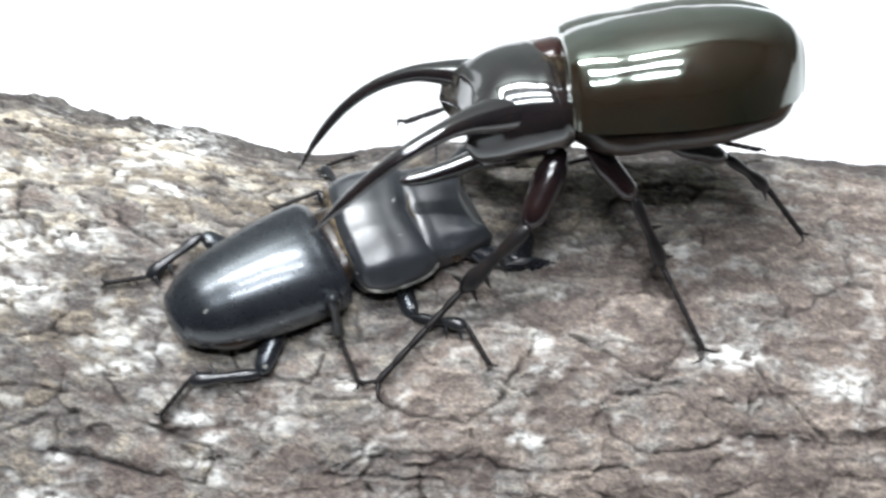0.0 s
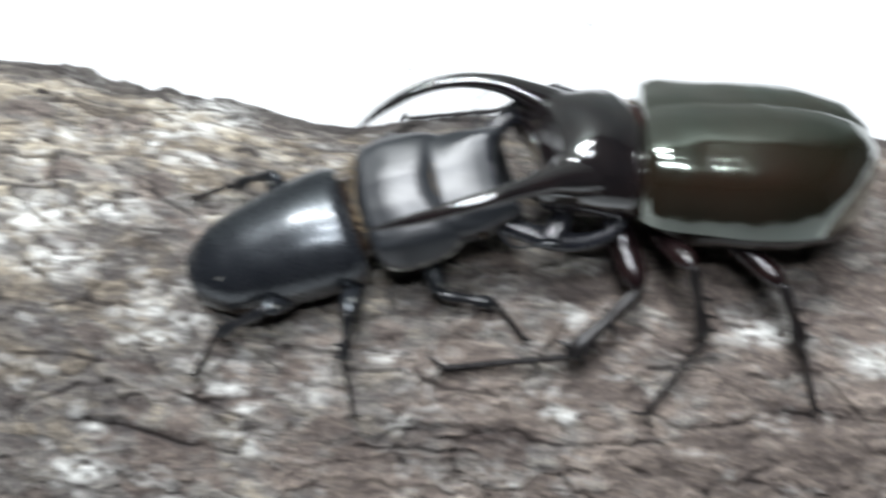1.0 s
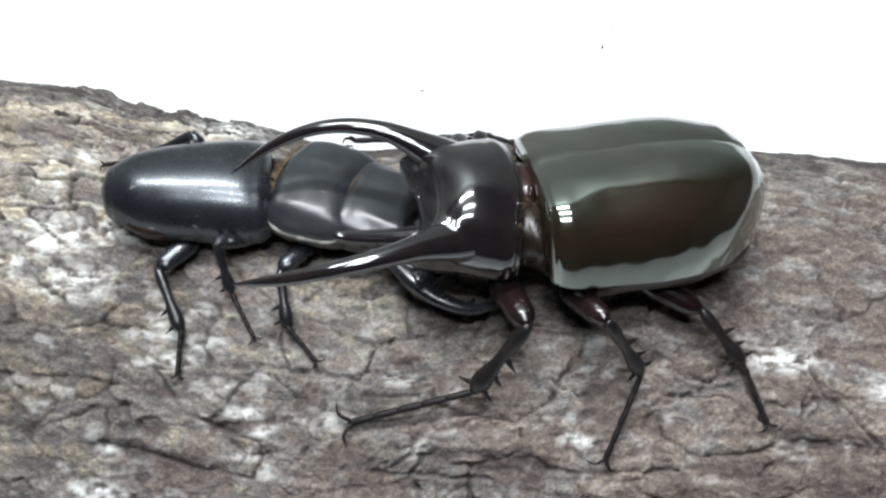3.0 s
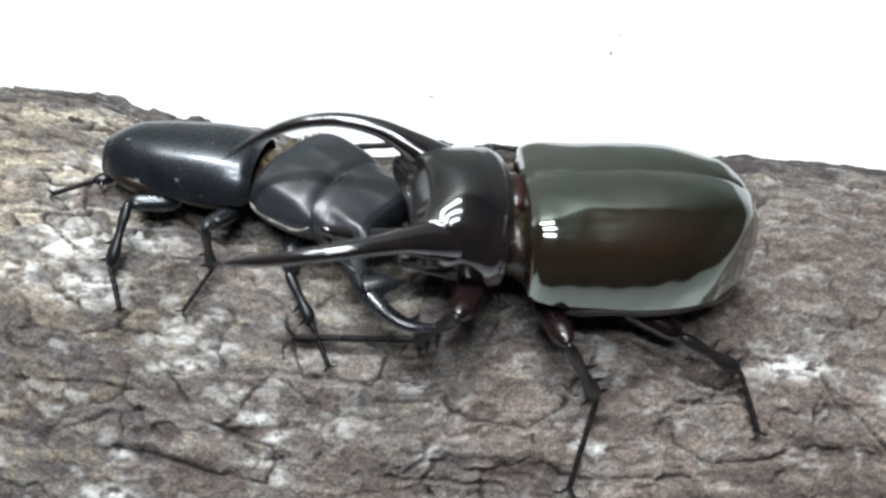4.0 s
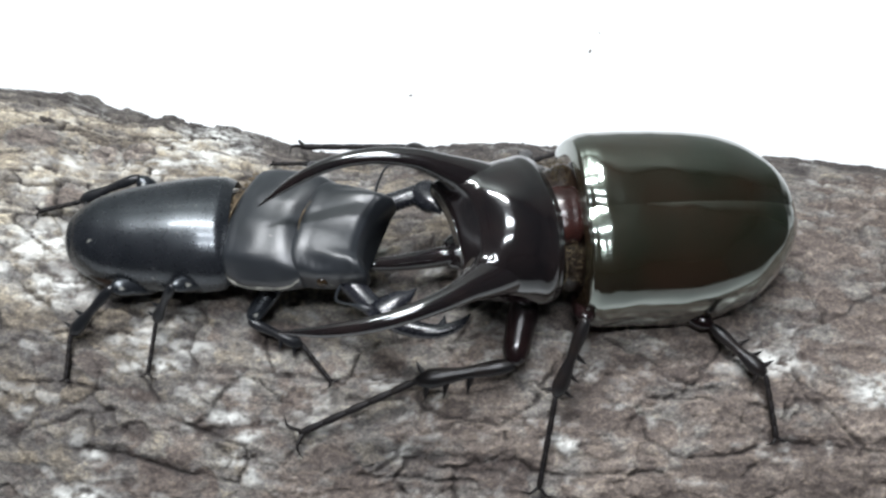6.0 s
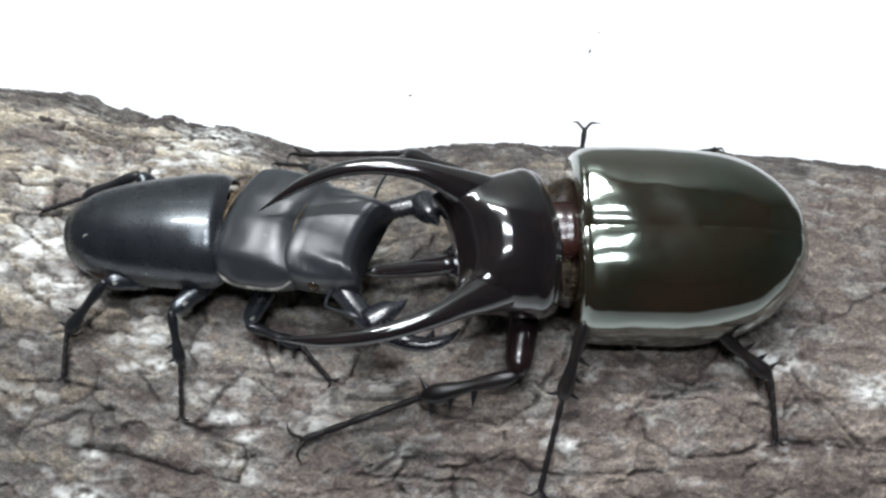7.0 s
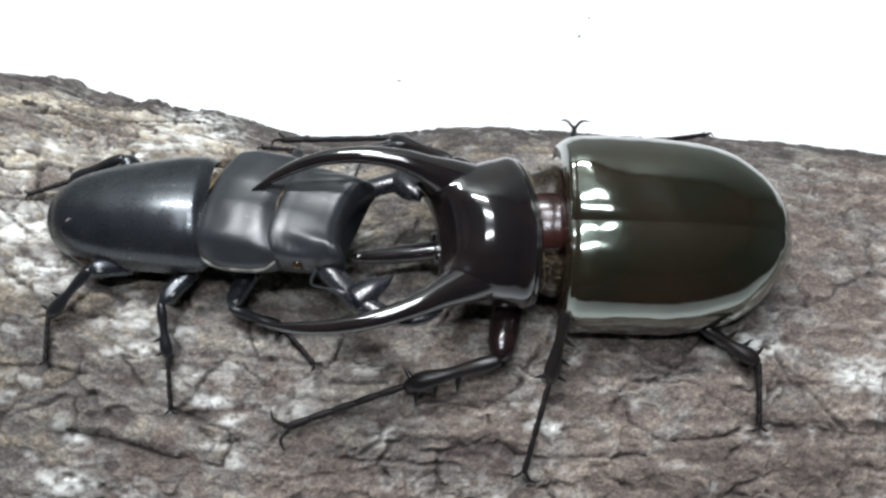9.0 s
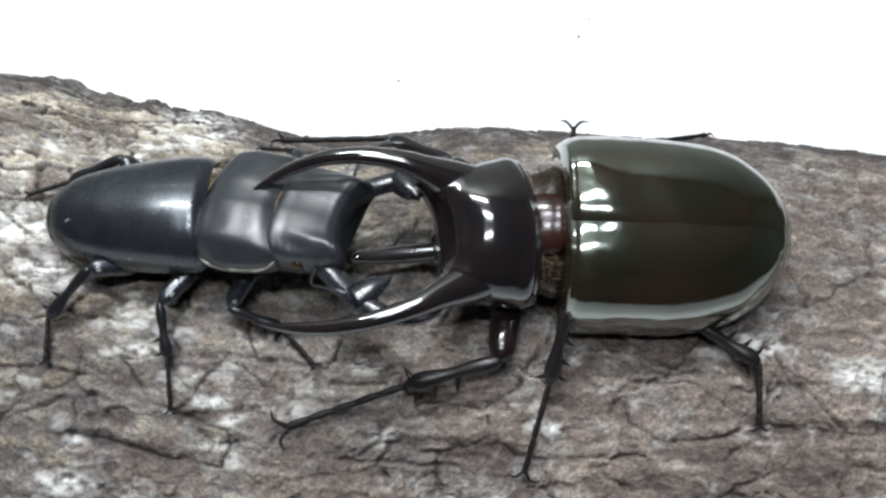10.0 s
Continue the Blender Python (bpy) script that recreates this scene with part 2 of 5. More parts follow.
def box_mesh(name, x0, x1, y0, y1, z0, z1, bevel=0.0):
    bm = bmesh.new()
    bmesh.ops.create_cube(bm, size=1)
    for v in bm.verts:
        v.co = Vector(((x0 + x1) / 2 + v.co.x * (x1 - x0), (y0 + y1) / 2 + v.co.y * (y1 - y0), (z0 + z1) / 2 + v.co.z * (z1 - z0)))
    if bevel:
        bmesh.ops.bevel(bm, geom=bm.edges[:], offset=bevel, segments=3, affect="EDGES", profile=0.5)
    me = bpy.data.meshes.new(name)
    bm.to_mesh(me)
    bm.free()
    return me


# ================= room =================
def setting(name, me, mat, label, category):
    ob = new(name, me)
    me.materials.append(mat)
    return tagged(ob, label, category, kind="structure")


setting("floor", box_mesh("floor", -2.2, 2.2, -2.2, 0.77, -0.80, -0.74), FLOOR, "dark wooden floor of the room", "floor")
setting("ceiling", box_mesh("ceiling", -2.2, 2.2, -2.2, 0.77, 1.66, 1.74), CEILING, "plain grey ceiling of the room", "ceiling")
setting("wall_north", box_mesh("wall_north", -2.0, 2.0, 0.62, 0.77, -0.74, 1.66), WALL, "pale grey-green painted wall behind the table", "wall")
# added out of view: these three walls are dark so the beetles mirror darkness
setting("wall_south", box_mesh("wall_south", -2.2, 2.2, -2.2, -2.0, -0.74, 1.66), UNSEEN_BACK, "unseen room wall, kept darkest for dark reflections in the wing cases", "wall")
setting("wall_east", box_mesh("wall_east", 2.0, 2.2, -2.0, 0.77, -0.74, 1.66), UNSEEN_DARK, "unseen room wall, kept dark grey for dark reflections", "wall")
setting("wall_west", box_mesh("wall_west", -2.2, -2.0, -2.0, 0.77, -0.74, 1.66), UNSEEN_DARK, "unseen room wall, kept dark grey for dark reflections", "wall")

table = tagged(new("table"), "white laminate table under the log, brightly lit", "table")
part("tabletop", box_mesh("tabletop", -0.9, 0.9, -0.6, 0.60, -0.03, 0.0, 0.004), TABLE, table)
for tx in (-0.84, 0.84):
    for ty in (-0.54, 0.54):
        part("leg", box_mesh("leg", tx - 0.025, tx + 0.025, ty - 0.025, ty + 0.025, -0.74, -0.03, 0.003), HOUSING, table)


def crumb(x, y, size, turn):
    """A tiny flake of bark that has fallen on the table."""
    bm = bmesh.new()
    bmesh.ops.create_icosphere(bm, subdivisions=1, radius=size)
    for v in bm.verts:
        v.co = Vector((v.co.x * (1.8 + 0.5 * math.sin(9 * v.co.y / size)), v.co.y * 0.7, v.co.z * 0.4 * (1 + 0.3 * math.sin(7 * v.co.x / size))))
    low = min(v.co.z for v in bm.verts)
    me = bpy.data.meshes.new("bark_crumb")
    bm.to_mesh(me)
    bm.free()
    me.materials.append(CRUMB)
    ob = tagged(new("bark_crumb", me), "tiny brown crumb of bark on the white table", "crumb", "crumbs on the table")
    ob.matrix_world = pose(x, y, -low, 0, 0, turn)


for cx, cy, cs, ct in ((0.0478, 0.1606, 0.0006, 60), (-0.0149, 0.1391, 0.0005, 20), (0.052, 0.170, 0.0004, 110)):
    crumb(cx, cy, cs, ct)


# ---- the work lamp over the log (lights placed by their highlights, body added unseen) ----
def build_lamp():
    lamp = tagged(new("work_lamp"), "unseen hanging lamp body, added around the two lights over the log", "lamp")
    # added hood: a dark plate for the wing cases to reflect
    hood = box_mesh("hood", -0.135, 0.115, -0.235, 0.025, 0.615, 0.640, 0.010)
    part("hood", hood, UNSEEN_DARK, lamp, "unseen dark lamp hood, added for dark reflections in the backs")
    for y in (-0.175, -0.035):
        part("lamp_tray", box_mesh("lamp_tray", -0.110, 0.090, y - 0.033, y + 0.033, 0.603, 0.617, 0.003), HOUSING, lamp)
    for x in (-0.08, 0.06):
        part("cord", tube("cord", [(0, x * 1000, -105, 636, 2.2), (1, x * 1000, -105, 1000, 2.2), (2, x * 1000, -105, 1664, 2.2)], 8, 8), UNSEEN_DARK, lamp)
    return lamp


build_lamp()


# ================= the log =================
EDGE = [(-130, 36.6), (-78, 34.3), (-66, 30.7), (-58, 29.6), (-44, 27.1), (-33, 24.3), (-26, 23.1), (0, 24.6), (40, 23.2), (64, 22.2), (82, 20.5), (130, 19.5)]   # along it, height of its far edge


def log_axes(x):
    edge = spline(EDGE, x)[0]
    a = (edge + 98.0) / 2
    return a, edge - a, np.full_like(a, 45.0), np.full_like(a, -32.6)


def value_noise(x, y, seed):
    xi, yi = np.floor(x).astype(int), np.floor(y).astype(int)
    fx, fy = x - xi, y - yi
    fx, fy = fx * fx * (3 - 2 * fx), fy * fy * (3 - 2 * fy)

    def h(i, j):
        n = (i * 374761393 + j * 668265263 + seed * 1274126177) & 0x7fffffff
        n = ((n ^ (n >> 13)) * 1274126177) & 0x7fffffff
        return ((n ^ (n >> 16)) & 0xffff) / 65535.0
    return (h(xi, yi) * (1 - fx) + h(xi + 1, yi) * fx) * (1 - fy) + (h(xi, yi + 1) * (1 - fx) + h(xi + 1, yi + 1) * fx) * fy


def fbm(x, y, seed, octaves=4):
    out, amp, tot = 0, 1.0, 0
    for o in range(octaves):
        out = out + amp * value_noise(x * 2 ** o, y * 2 ** o, seed + 7 * o)
        tot += amp
        amp *= 0.55
    return out / tot


def cells(x, y, seed):
    """Distance to the nearest border between uneven cells, and each cell's own number."""
    xi, yi = np.floor(x).astype(int), np.floor(y).astype(int)
    f1, f2, cid = np.full(x.shape, 9.0), np.full(x.shape, 9.0), np.zeros(x.shape)
    for di in (-1, 0, 1):
        for dj in (-1, 0, 1):
            i, j = xi + di, yi + dj
            n = (i * 73856093 ^ j * 19349663 ^ seed * 83492791) & 0x7fffffff
            n = ((n ^ (n >> 13)) * 1274126177) & 0x7fffffff
            px, py = i + (n & 1023) / 1023.0, j + ((n >> 10) & 1023) / 1023.0
            d = np.hypot(px - x, py - y)
            near = d < f1
            f2 = np.where(near, f1, np.minimum(f2, d))
            cid = np.where(near, ((n >> 4) & 4095) / 4095.0, cid)
            f1 = np.where(near, d, f1)
    return f2 - f1, cid


CRACKS_LEFT = [   # along and across the log, mm
    [(-78, -19.0), (-69.5, -19.4), (-65.3, -19.9), (-59, -20.7)],
    [(-68.3, -11.2), (-63.8, -10.2), (-57.1, -11.0), (-50.5, -12.6)],
    [(-53.8, -18.1), (-49.8, -22.7), (-46.9, -25.9), (-41.3, -27.9), (-35.2, -30.1)],
    [(-35.2, -30.1), (-34.9, -32.4), (-36.0, -35.7), (-41.2, -35.1), (-48.7, -33.3), (-55.2, -31.9), (-61.7, -30.0)],
    [(-72, -28), (-66.9, -25.9), (-62.8, -24.5), (-57.2, -24.2), (-52.5, -25.2)],
    [(-60.2, -24.5), (-60.1, -27.9)],
    [(-26.4, -36.5), (-23.6, -35.6), (-20.8, -33.7)],
    [(-18.2, -22.3), (-9.6, -22.3)],
    [(-32.4, -17.9), (-26.7, -18.7), (-19.2, -20.0)],
    [(-17.0, -34.3), (-10.5, -34.8), (2.8, -35.8)],
    [(-58.1, 12.3), (-56.5, 9.2), (-48.6, 5.6), (-44.3, 3.1)],
    [(-32, -8), (-32, -13), (-31, -18)],
]
CRACKS_RIGHT = [
    [(-6.8, -20.8), (-5.8, -23.1), (-3.0, -25.0), (2.9, -25.7), (7.2, -26.3), (11.9, -23.3), (12.9, -21.1)],
    [(7.5, -27.3), (7.8, -35.1)],
    [(0.6, -34.0), (13.6, -34.2), (20.1, -34.7), (33.5, -33.8)],
    [(30.4, -24.6), (31.1, -28.7), (34.0, -30.5), (36.8, -31.9), (40.5, -31.5), (48.9, -30.4)],
    [(48.9, -32.8), (46.5, -35.1)],
    [(24.6, -12.4), (30.6, -15.3), (35.7, -18.4), (38.4, -20.6), (42.5, -16.3), (44.1, -13.6)],
    [(31.2, -22.2), (42.0, -22.3), (48.4, -26.9)],
    [(53.8, -22.4), (53.1, -27.0)],
]
CRACKS_FAR = [
    [(-85.6, 30.2), (-77.8, 27.9), (-71.9, 25.3), (-65.9, 24.3), (-57.1, 24.9), (-50, 25.6)],
    [(-84, 15.3), (-78.5, 15.1), (-72.7, 14.4), (-68, 14.2), (-62, 15.0)],
    [(-83, 9.4), (-77, 9.4), (-72.3, 9.0), (-70, 9.2)],
    [(-65.5, 30.7), (-55.4, 29.1), (-49.8, 28.2)],
]
BANDS = [    # broad soft dark troughs
    [(48.4, -26.9), (53.6, -29.2), (61.0, -29.8), (76.2, -29.3)],
    [(-62, -30.5), (-55, -32), (-46, -34)],
    [(-8, -31.5), (4, -32.6), (12, -33.4)],
]
PALE_NEAR = [     # along, across, half length, half width (mm), strength
    (-62.6, -38.4, 5.4, 2.3, 1), (-51.5, -39.6, 2.2, 1.2, 0.8), (69.4, -20.8, 5.0, 2.6, 0.95), (51.0, -16.1, 5.4, 2.3, 1), (-51.1, -16.7, 5.9, 1.7, 0.7),
    (-38.6, -25.0, 3.4, 1.4, 0.9), (-34.6, -28.2, 2.5, 0.9, 0.8), (-37.1, -31.9, 2.5, 1.3, 0.9), (-33.8, -34.7, 1.4, 1.8, 0.6), (-60.7, -31.4, 1.8, 1.4, 0.6),
    (-11.6, -19.6, 3.6, 1.2, 0.6), (-9.7, -30.5, 2.5, 1.9, 0.55), (17.3, -29.4, 3.0, 1.5, 0.9), (20.2, -17.6, 3.0, 1.6, 0.75), (18.9, -13.3, 2.2, 2.3, 0.7),
    (25.8, -23.2, 2.5, 0.6, 0.6), (-53.0, -12.1, 5.9, 1.6, 0.7), (-45, -14, 4, 1.5, 0.5), (-24, -26, 3.5, 1.6, 0.4),
]
PALE_FAR = [
    (-50, 25, 8.0, 2.4, 0.9), (-72, 4, 7.0, 4.0, 0.9), (-68, -4, 7.0, 2.8, 0.9), (-75, 14, 4.0, 2.5, 0.6), (-57, 19, 11.0, 1.6, 0.8),
    (-62, 5, 9.0, 2.6, 0.8), (-53, 23.4, 4.5, 1.9, 0.95), (-48, 20.3, 5.5, 1.8, 0.95), (-42, 22.0, 4.0, 1.8, 0.8), (-71.5, 18.3, 2.4, 1.6, 0.7),
    (-55.6, 17.1, 2.2, 1.8, 0.9), (-78, 18.3, 2.5, 1.8, 0.6), (-74, 30.3, 2.2, 1.4, 0.5), (-47, 14, 6, 1.6, 0.8), (-80, -1, 5, 2, 0.8),
]
BROWN = [    # bare red-brown plates: along, across, half length, half width (mm)
    (-79, 24.1, 4.5, 2.8), (-60, 21.0, 2.6, 2.2), (-66, 20.4, 3.0, 2.0), (-70, 12.0, 4.0, 1.5), (22, 12, 6, 3), (40, -8, 8, 4), (62, 2, 7, 4), (5, -20, 5, 2.5), (-30, -12, 5, 2.5), (-53.5, 9.0, 4.0, 2.6),
    (-61, -16.5, 3.4, 2.4), (-46, -31, 2.5, 1.3), (42, -24, 5.5, 2.6), (20, -9, 5, 2.4), (-12, -15.4, 3.2, 2.0), (-21, -31.5, 4, 1.8), (60, -35, 6, 3),
]


def near_line(x, v, line):
    """Distance in mm from a broken line."""
    best = np.full(x.shape, 99.0)
    for (ax, av), (bx, bv) in zip(line, line[1:]):
        dx, dv = bx - ax, bv - av
        u = np.clip(((x - ax) * dx + (v - av) * dv) / (dx * dx + dv * dv), 0, 1)
        best = np.minimum(best, np.hypot(x - ax - u * dx, v - av - u * dv))
    return best


def bark(x, s, v, front):
    """Relief (mm), crack, lichen and tone of the bark; s runs round the log, v across its face, in mm."""
    wx, wy = 8 * (fbm(x / 14, s / 9, 11) - 0.5), 5 * (fbm(x / 12, s / 8, 23) - 0.5)
    fx, fy = 3.0 * (fbm(x / 3.5, s / 2.6, 31) - 0.5), 2.4 * (fbm(x / 3.5, s / 2.6, 37) - 0.5)
    big, bid = cells((x + wx + fx) / 15, (s + wy + fy) / 6.5, 3)
    mid, mid_id = cells((x + wx * 0.6 + fx) / 6.0, (s + wy * 0.6 + fy) / 2.6, 5)
    small, small_id = cells((x + fx) / 2.6, (s + fy) / 1.3, 9)
    gate = fbm(x / 18, s / 10, 41)
    c1 = np.clip(1 - big / 0.07, 0, 1) * np.clip((fbm(x / 9, s / 6, 43) - 0.45) * 6, 0, 1)
    c2 = np.clip(1 - mid / 0.12, 0, 1) * np.clip((gate - 0.40) * 5, 0, 1)
    c3 = np.clip(1 - small / 0.16, 0, 1) * np.clip((fbm(x / 7, s / 5, 45) - 0.42) * 5, 0, 1)
    lines = np.zeros(x.shape)
    jx, jv = x + 1.6 * fx * 0.6, v + 0.9 * fy * 0.7
    for line in CRACKS_LEFT + CRACKS_RIGHT + CRACKS_FAR:
        d = near_line(jx, jv, line)
        lines = np.maximum(lines, np.clip(1.15 - d / (0.22 + 0.3 * gate), 0, 1))
    lines = lines * front * np.clip((fbm(x / 5, s / 4, 49) - 0.25) * 5, 0.25, 1)
    trough = np.zeros(x.shape)
    for line in BANDS:
        trough = np.maximum(trough, np.clip(1.3 - near_line(jx, jv, line) / 1.3, 0, 1))
    trough = trough * front * np.clip((fbm(x / 4, s / 1.5, 51) - 0.2) * 3, 0, 1)
    streak = fbm(x / 14, s / 1.1, 47)
    flake = fbm(x / 11 + 0.12 * fx, s / 1.6 + 0.25 * fy, 71, 3)
    c4 = np.clip(1 - abs(flake - 0.47) / 0.022, 0, 1) * np.clip((fbm(x / 10, s / 5, 73) - 0.44) * 6, 0, 1)
    grain = fbm(x / 1.7, s / 0.8, 53, 5)
    dust = fbm(x / 0.7, s / 0.5, 57, 3)
    ridge = np.clip((v - 4) / 18, 0, 1) * front
    far = np.interp(x, [e[0] for e in EDGE], [e[1] for e in EDGE])
    old = np.clip((v - far + 4.5 + 5 * (fbm(x / 6, s / 3, 87) - 0.5)) / 2.5, 0, 1) * front       # old dark bark along the far edge
    strata = 5.5 * fbm(x / 17 + 0.08 * fx, s / 4.2 + 0.12 * fy, 83, 3)
    leaf = strata - np.floor(strata)                       # overlapping flakes, each with a free edge
    leaf_id = np.modf(np.abs(np.sin(np.floor(strata) * 12.9898 + 3.0) * 43758.5453))[0]
    flaky = np.clip((-x - 2) / 22, 0, 1) * np.clip((v + 8) / 12, 0, 1) * front
    c5 = np.clip(1.3 - leaf / 0.17, 0, 1) * flaky * np.clip((fbm(x / 7, s / 2, 85) - 0.34) * 5, 0, 1)
    height = 0.8 * (bid - 0.5) * (1 - 0.7 * flaky) + 0.45 * (mid_id - 0.5) * np.clip(mid / 0.2, 0, 1) * (1 - 0.7 * flaky) + 0.24 * (small_id - 0.5) * (1 - 0.8 * flaky) + 0.9 * flaky * (0.5 - leaf) + 1.3 * (fbm(x / 22, s / 10, 59) - 0.5)
    height = height + (0.35 + 0.9 * ridge) * (streak - 0.5) + 0.36 * (grain - 0.5) * (1 - 0.4 * ridge) + 0.12 * (dust - 0.5)
    height = height - 0.8 * c1 ** 0.7 - 0.5 * c2 - 0.2 * c3 - 0.8 * lines - 0.7 * trough - 0.5 * c4 - 0.7 * c5 + 0.5 * (flake - 0.5)
    for kx, kv, r in ((-71.9, 22.5, 2.3), (-59.8, 20.9, 2.3), (-66.1, 20.4, 1.9), (-77, -11, 3.4)):      # knots
        d = np.hypot(x - kx, (v - kv) * 1.3) / r
        height = height + front * (0.35 * np.exp(-((d - 0.75) / 0.28) ** 2) - 0.35 * np.exp(-(d / 0.4) ** 2))
        lines = np.maximum(lines, front * 0.8 * np.exp(-((d - 1.15) / 0.10) ** 2) * np.clip((grain - 0.35) * 5, 0, 1))
    for kx, kv, r in ((-77.5, 33.6, 3.6), (-66.6, 30.6, 2.6), (-59, 29.0, 2.2), (-48, 26.4, 2.4), (12, 22, 4.0), (52, 21, 3.0)):   # lumps on the far edge
        height = height + 0.7 * np.exp(-((x - kx) / r) ** 4 - ((v - kv) / 3.0) ** 2) * (0.4 + 1.2 * streak)
    tone = 0.46 + 0.42 * (fbm(x / 13, s / 8, 61) - 0.5) + 0.30 * (mid_id - 0.5) * (1 - 0.6 * flaky) + 0.14 * (small_id - 0.5) + 0.34 * (grain - 0.5) + 0.20 * (dust - 0.5) + 0.38 * (streak - 0.5) + 0.22 * (bid - 0.5)
    # light from the upper left is put into the tone, with more pale spots
    left = np.clip((-x - 5) / 60, 0, 1)
    tone = tone + 0.22 * left * np.clip((v + 4) / 20, -0.5, 1) + 0.46 * flaky * (leaf_id - 0.52) - 0.06 - 0.60 * old * (0.4 + 0.8 * streak) - 0.30 * trough
    spots = np.clip((fbm(x / 4.5, s / 2.6, 67, 5) - 0.61 + 0.05 * left) * 8, 0, 1) * 0.34
    pale = np.zeros(x.shape)
    for px, pv, rx, rv, k in PALE_NEAR + PALE_FAR:
        pale = np.maximum(pale, k * np.clip(1.35 - np.hypot((x + fx - px) / rx, (v + fy - pv) / rv), 0, 1))
    bare = np.zeros(x.shape)
    for px, pv, rx, rv in BROWN:
        bare = np.maximum(bare, np.clip((1.25 - np.hypot((x + fx - px) / rx, (v + fy - pv) / rv)) * 2.2, 0, 1))
    bare = bare * front
    pale = pale * (1 - bare)
    tone = tone - 0.12 * bare
    lich = np.maximum(spots * (1 - bare), 1.1 * pale * front) * np.clip((grain - 0.33) * 3.5, 0, 1)
    crack = np.clip(0.7 * c1 + 0.5 * c2 + 0.16 * c3 + 0.85 * lines + 0.5 * c4 + 0.95 * c5, 0, 1)
    hue = np.clip(0.42 + 0.7 * (mid_id - 0.5) + 0.4 * (small_id - 0.5) + 1.4 * (fbm(x / 9, s / 5, 79) - 0.5) - 0.006 * x + 0.012 * v, 0, 1)
    hue = hue * (1 - 0.85 * bare)
    hue = hue + (0.45 - hue) * 0.8 * old
    height = height + 0.25 * bare
    return height, crack, np.clip(lich, 0, 0.92) * (1 - crack), np.clip(tone, 0, 1), hue


RELIEF = {}


def build_log():
    x = np.concatenate([np.linspace(-130, -88, 50)[:-1], np.linspace(-88, 88, 640), np.linspace(88, 130, 50)[1:]])
    fine = np.radians(np.linspace(-58, 112, 500))
    coarse = np.radians(np.linspace(112, 302, 70))[1:-1]
    ang = np.concatenate([fine, coarse])               # 0: towards the camera, 90: far edge
    nx = len(x)
    X, A = np.meshgrid(x, ang, indexing="ij")
    a, vc, b, wc = (k[:, None] for k in log_axes(x))
    arc = np.cumsum(np.concatenate([[0], np.diff(ang)])) * 50.0
    S = np.broadcast_to(arc[None, :], X.shape)
    base_v = vc + a * np.sin(A)
    h, crack, lich, tone, hue = bark(X, S, base_v, np.clip(np.cos(A) * 4 + 0.8, 0, 1))
    nv, nw = np.sin(A) / a, np.cos(A) / b
    ln = np.hypot(nv, nw)
    V = base_v + h * nv / ln
    W = wc + b * np.cos(A) + h * nw / ln
    pts = np.stack([X, V, W], -1).reshape(-1, 3) * MM
    R = np.array(LOG.to_3x3())
    pts = pts @ R.T + np.array(LOG.translation)
    pts[:, 2] = np.maximum(pts[:, 2], 0.0004)
    m = len(ang)
    i, j = np.meshgrid(np.arange(nx - 1), np.arange(m), indexing="ij")
    k = (j + 1) % m
    faces = np.stack([i * m + j, (i + 1) * m + j, (i + 1) * m + k, i * m + k], -1).reshape(-1, 4)
    RELIEF["x"], RELIEF["ang"], RELIEF["h"] = x, ang, h
    me = bpy.data.meshes.new("log")
    me.from_pydata(pts.tolist(), [], faces.tolist() + [tuple(range(m)), tuple(reversed(range((nx - 1) * m, nx * m)))])
    for name, val in (("crack", crack), ("lichen", lich), ("tone", tone), ("hue", hue)):
        me.attributes.new(name, "FLOAT", "POINT").data.foreach_set("value", val.reshape(-1).astype(np.float32))
    me.polygons.foreach_set("use_smooth", [True] * len(me.polygons))
    me.materials.append(BARK)
    me.update()
    return tagged(new("log", me), "grey-brown log with cracked bark on a white table", "log")


log = build_log()


def log_face(x, v):
    """How far the log's bark stands out at (x, v), in mm, and its normal in the log's frame."""
    a, vc, b, wc = (float(k[0]) for k in log_axes(np.array([x], float)))
    s = max(-0.985, min(0.985, (v - vc) / a))
    c = math.sqrt(1 - s * s)
    n = Vector((0, s / a, c / b)).normalized()
    i, j = np.searchsorted(RELIEF["x"], x), np.searchsorted(RELIEF["ang"][:500], math.asin(s))
    bump = float(np.percentile(RELIEF["h"][max(0, i - 3):i + 4, max(0, j - 3):j + 4], 80))
    return wc + b * c, n, bump


# ================= the beetles =================
def stand(x, v, w, heading, pitch=0, roll=0):
    """A beetle's pose on the log: place in mm, heading in degrees (0 along the log), nose-up pitch, roll."""
    return LOG @ Matrix.Translation((x * MM, v * MM, w * MM)) @ pose(0, 0, 0, 0, 0, heading) @ pose(0, 0, 0, 0, -pitch, 0) @ pose(0, 0, 0, roll, 0, 0)


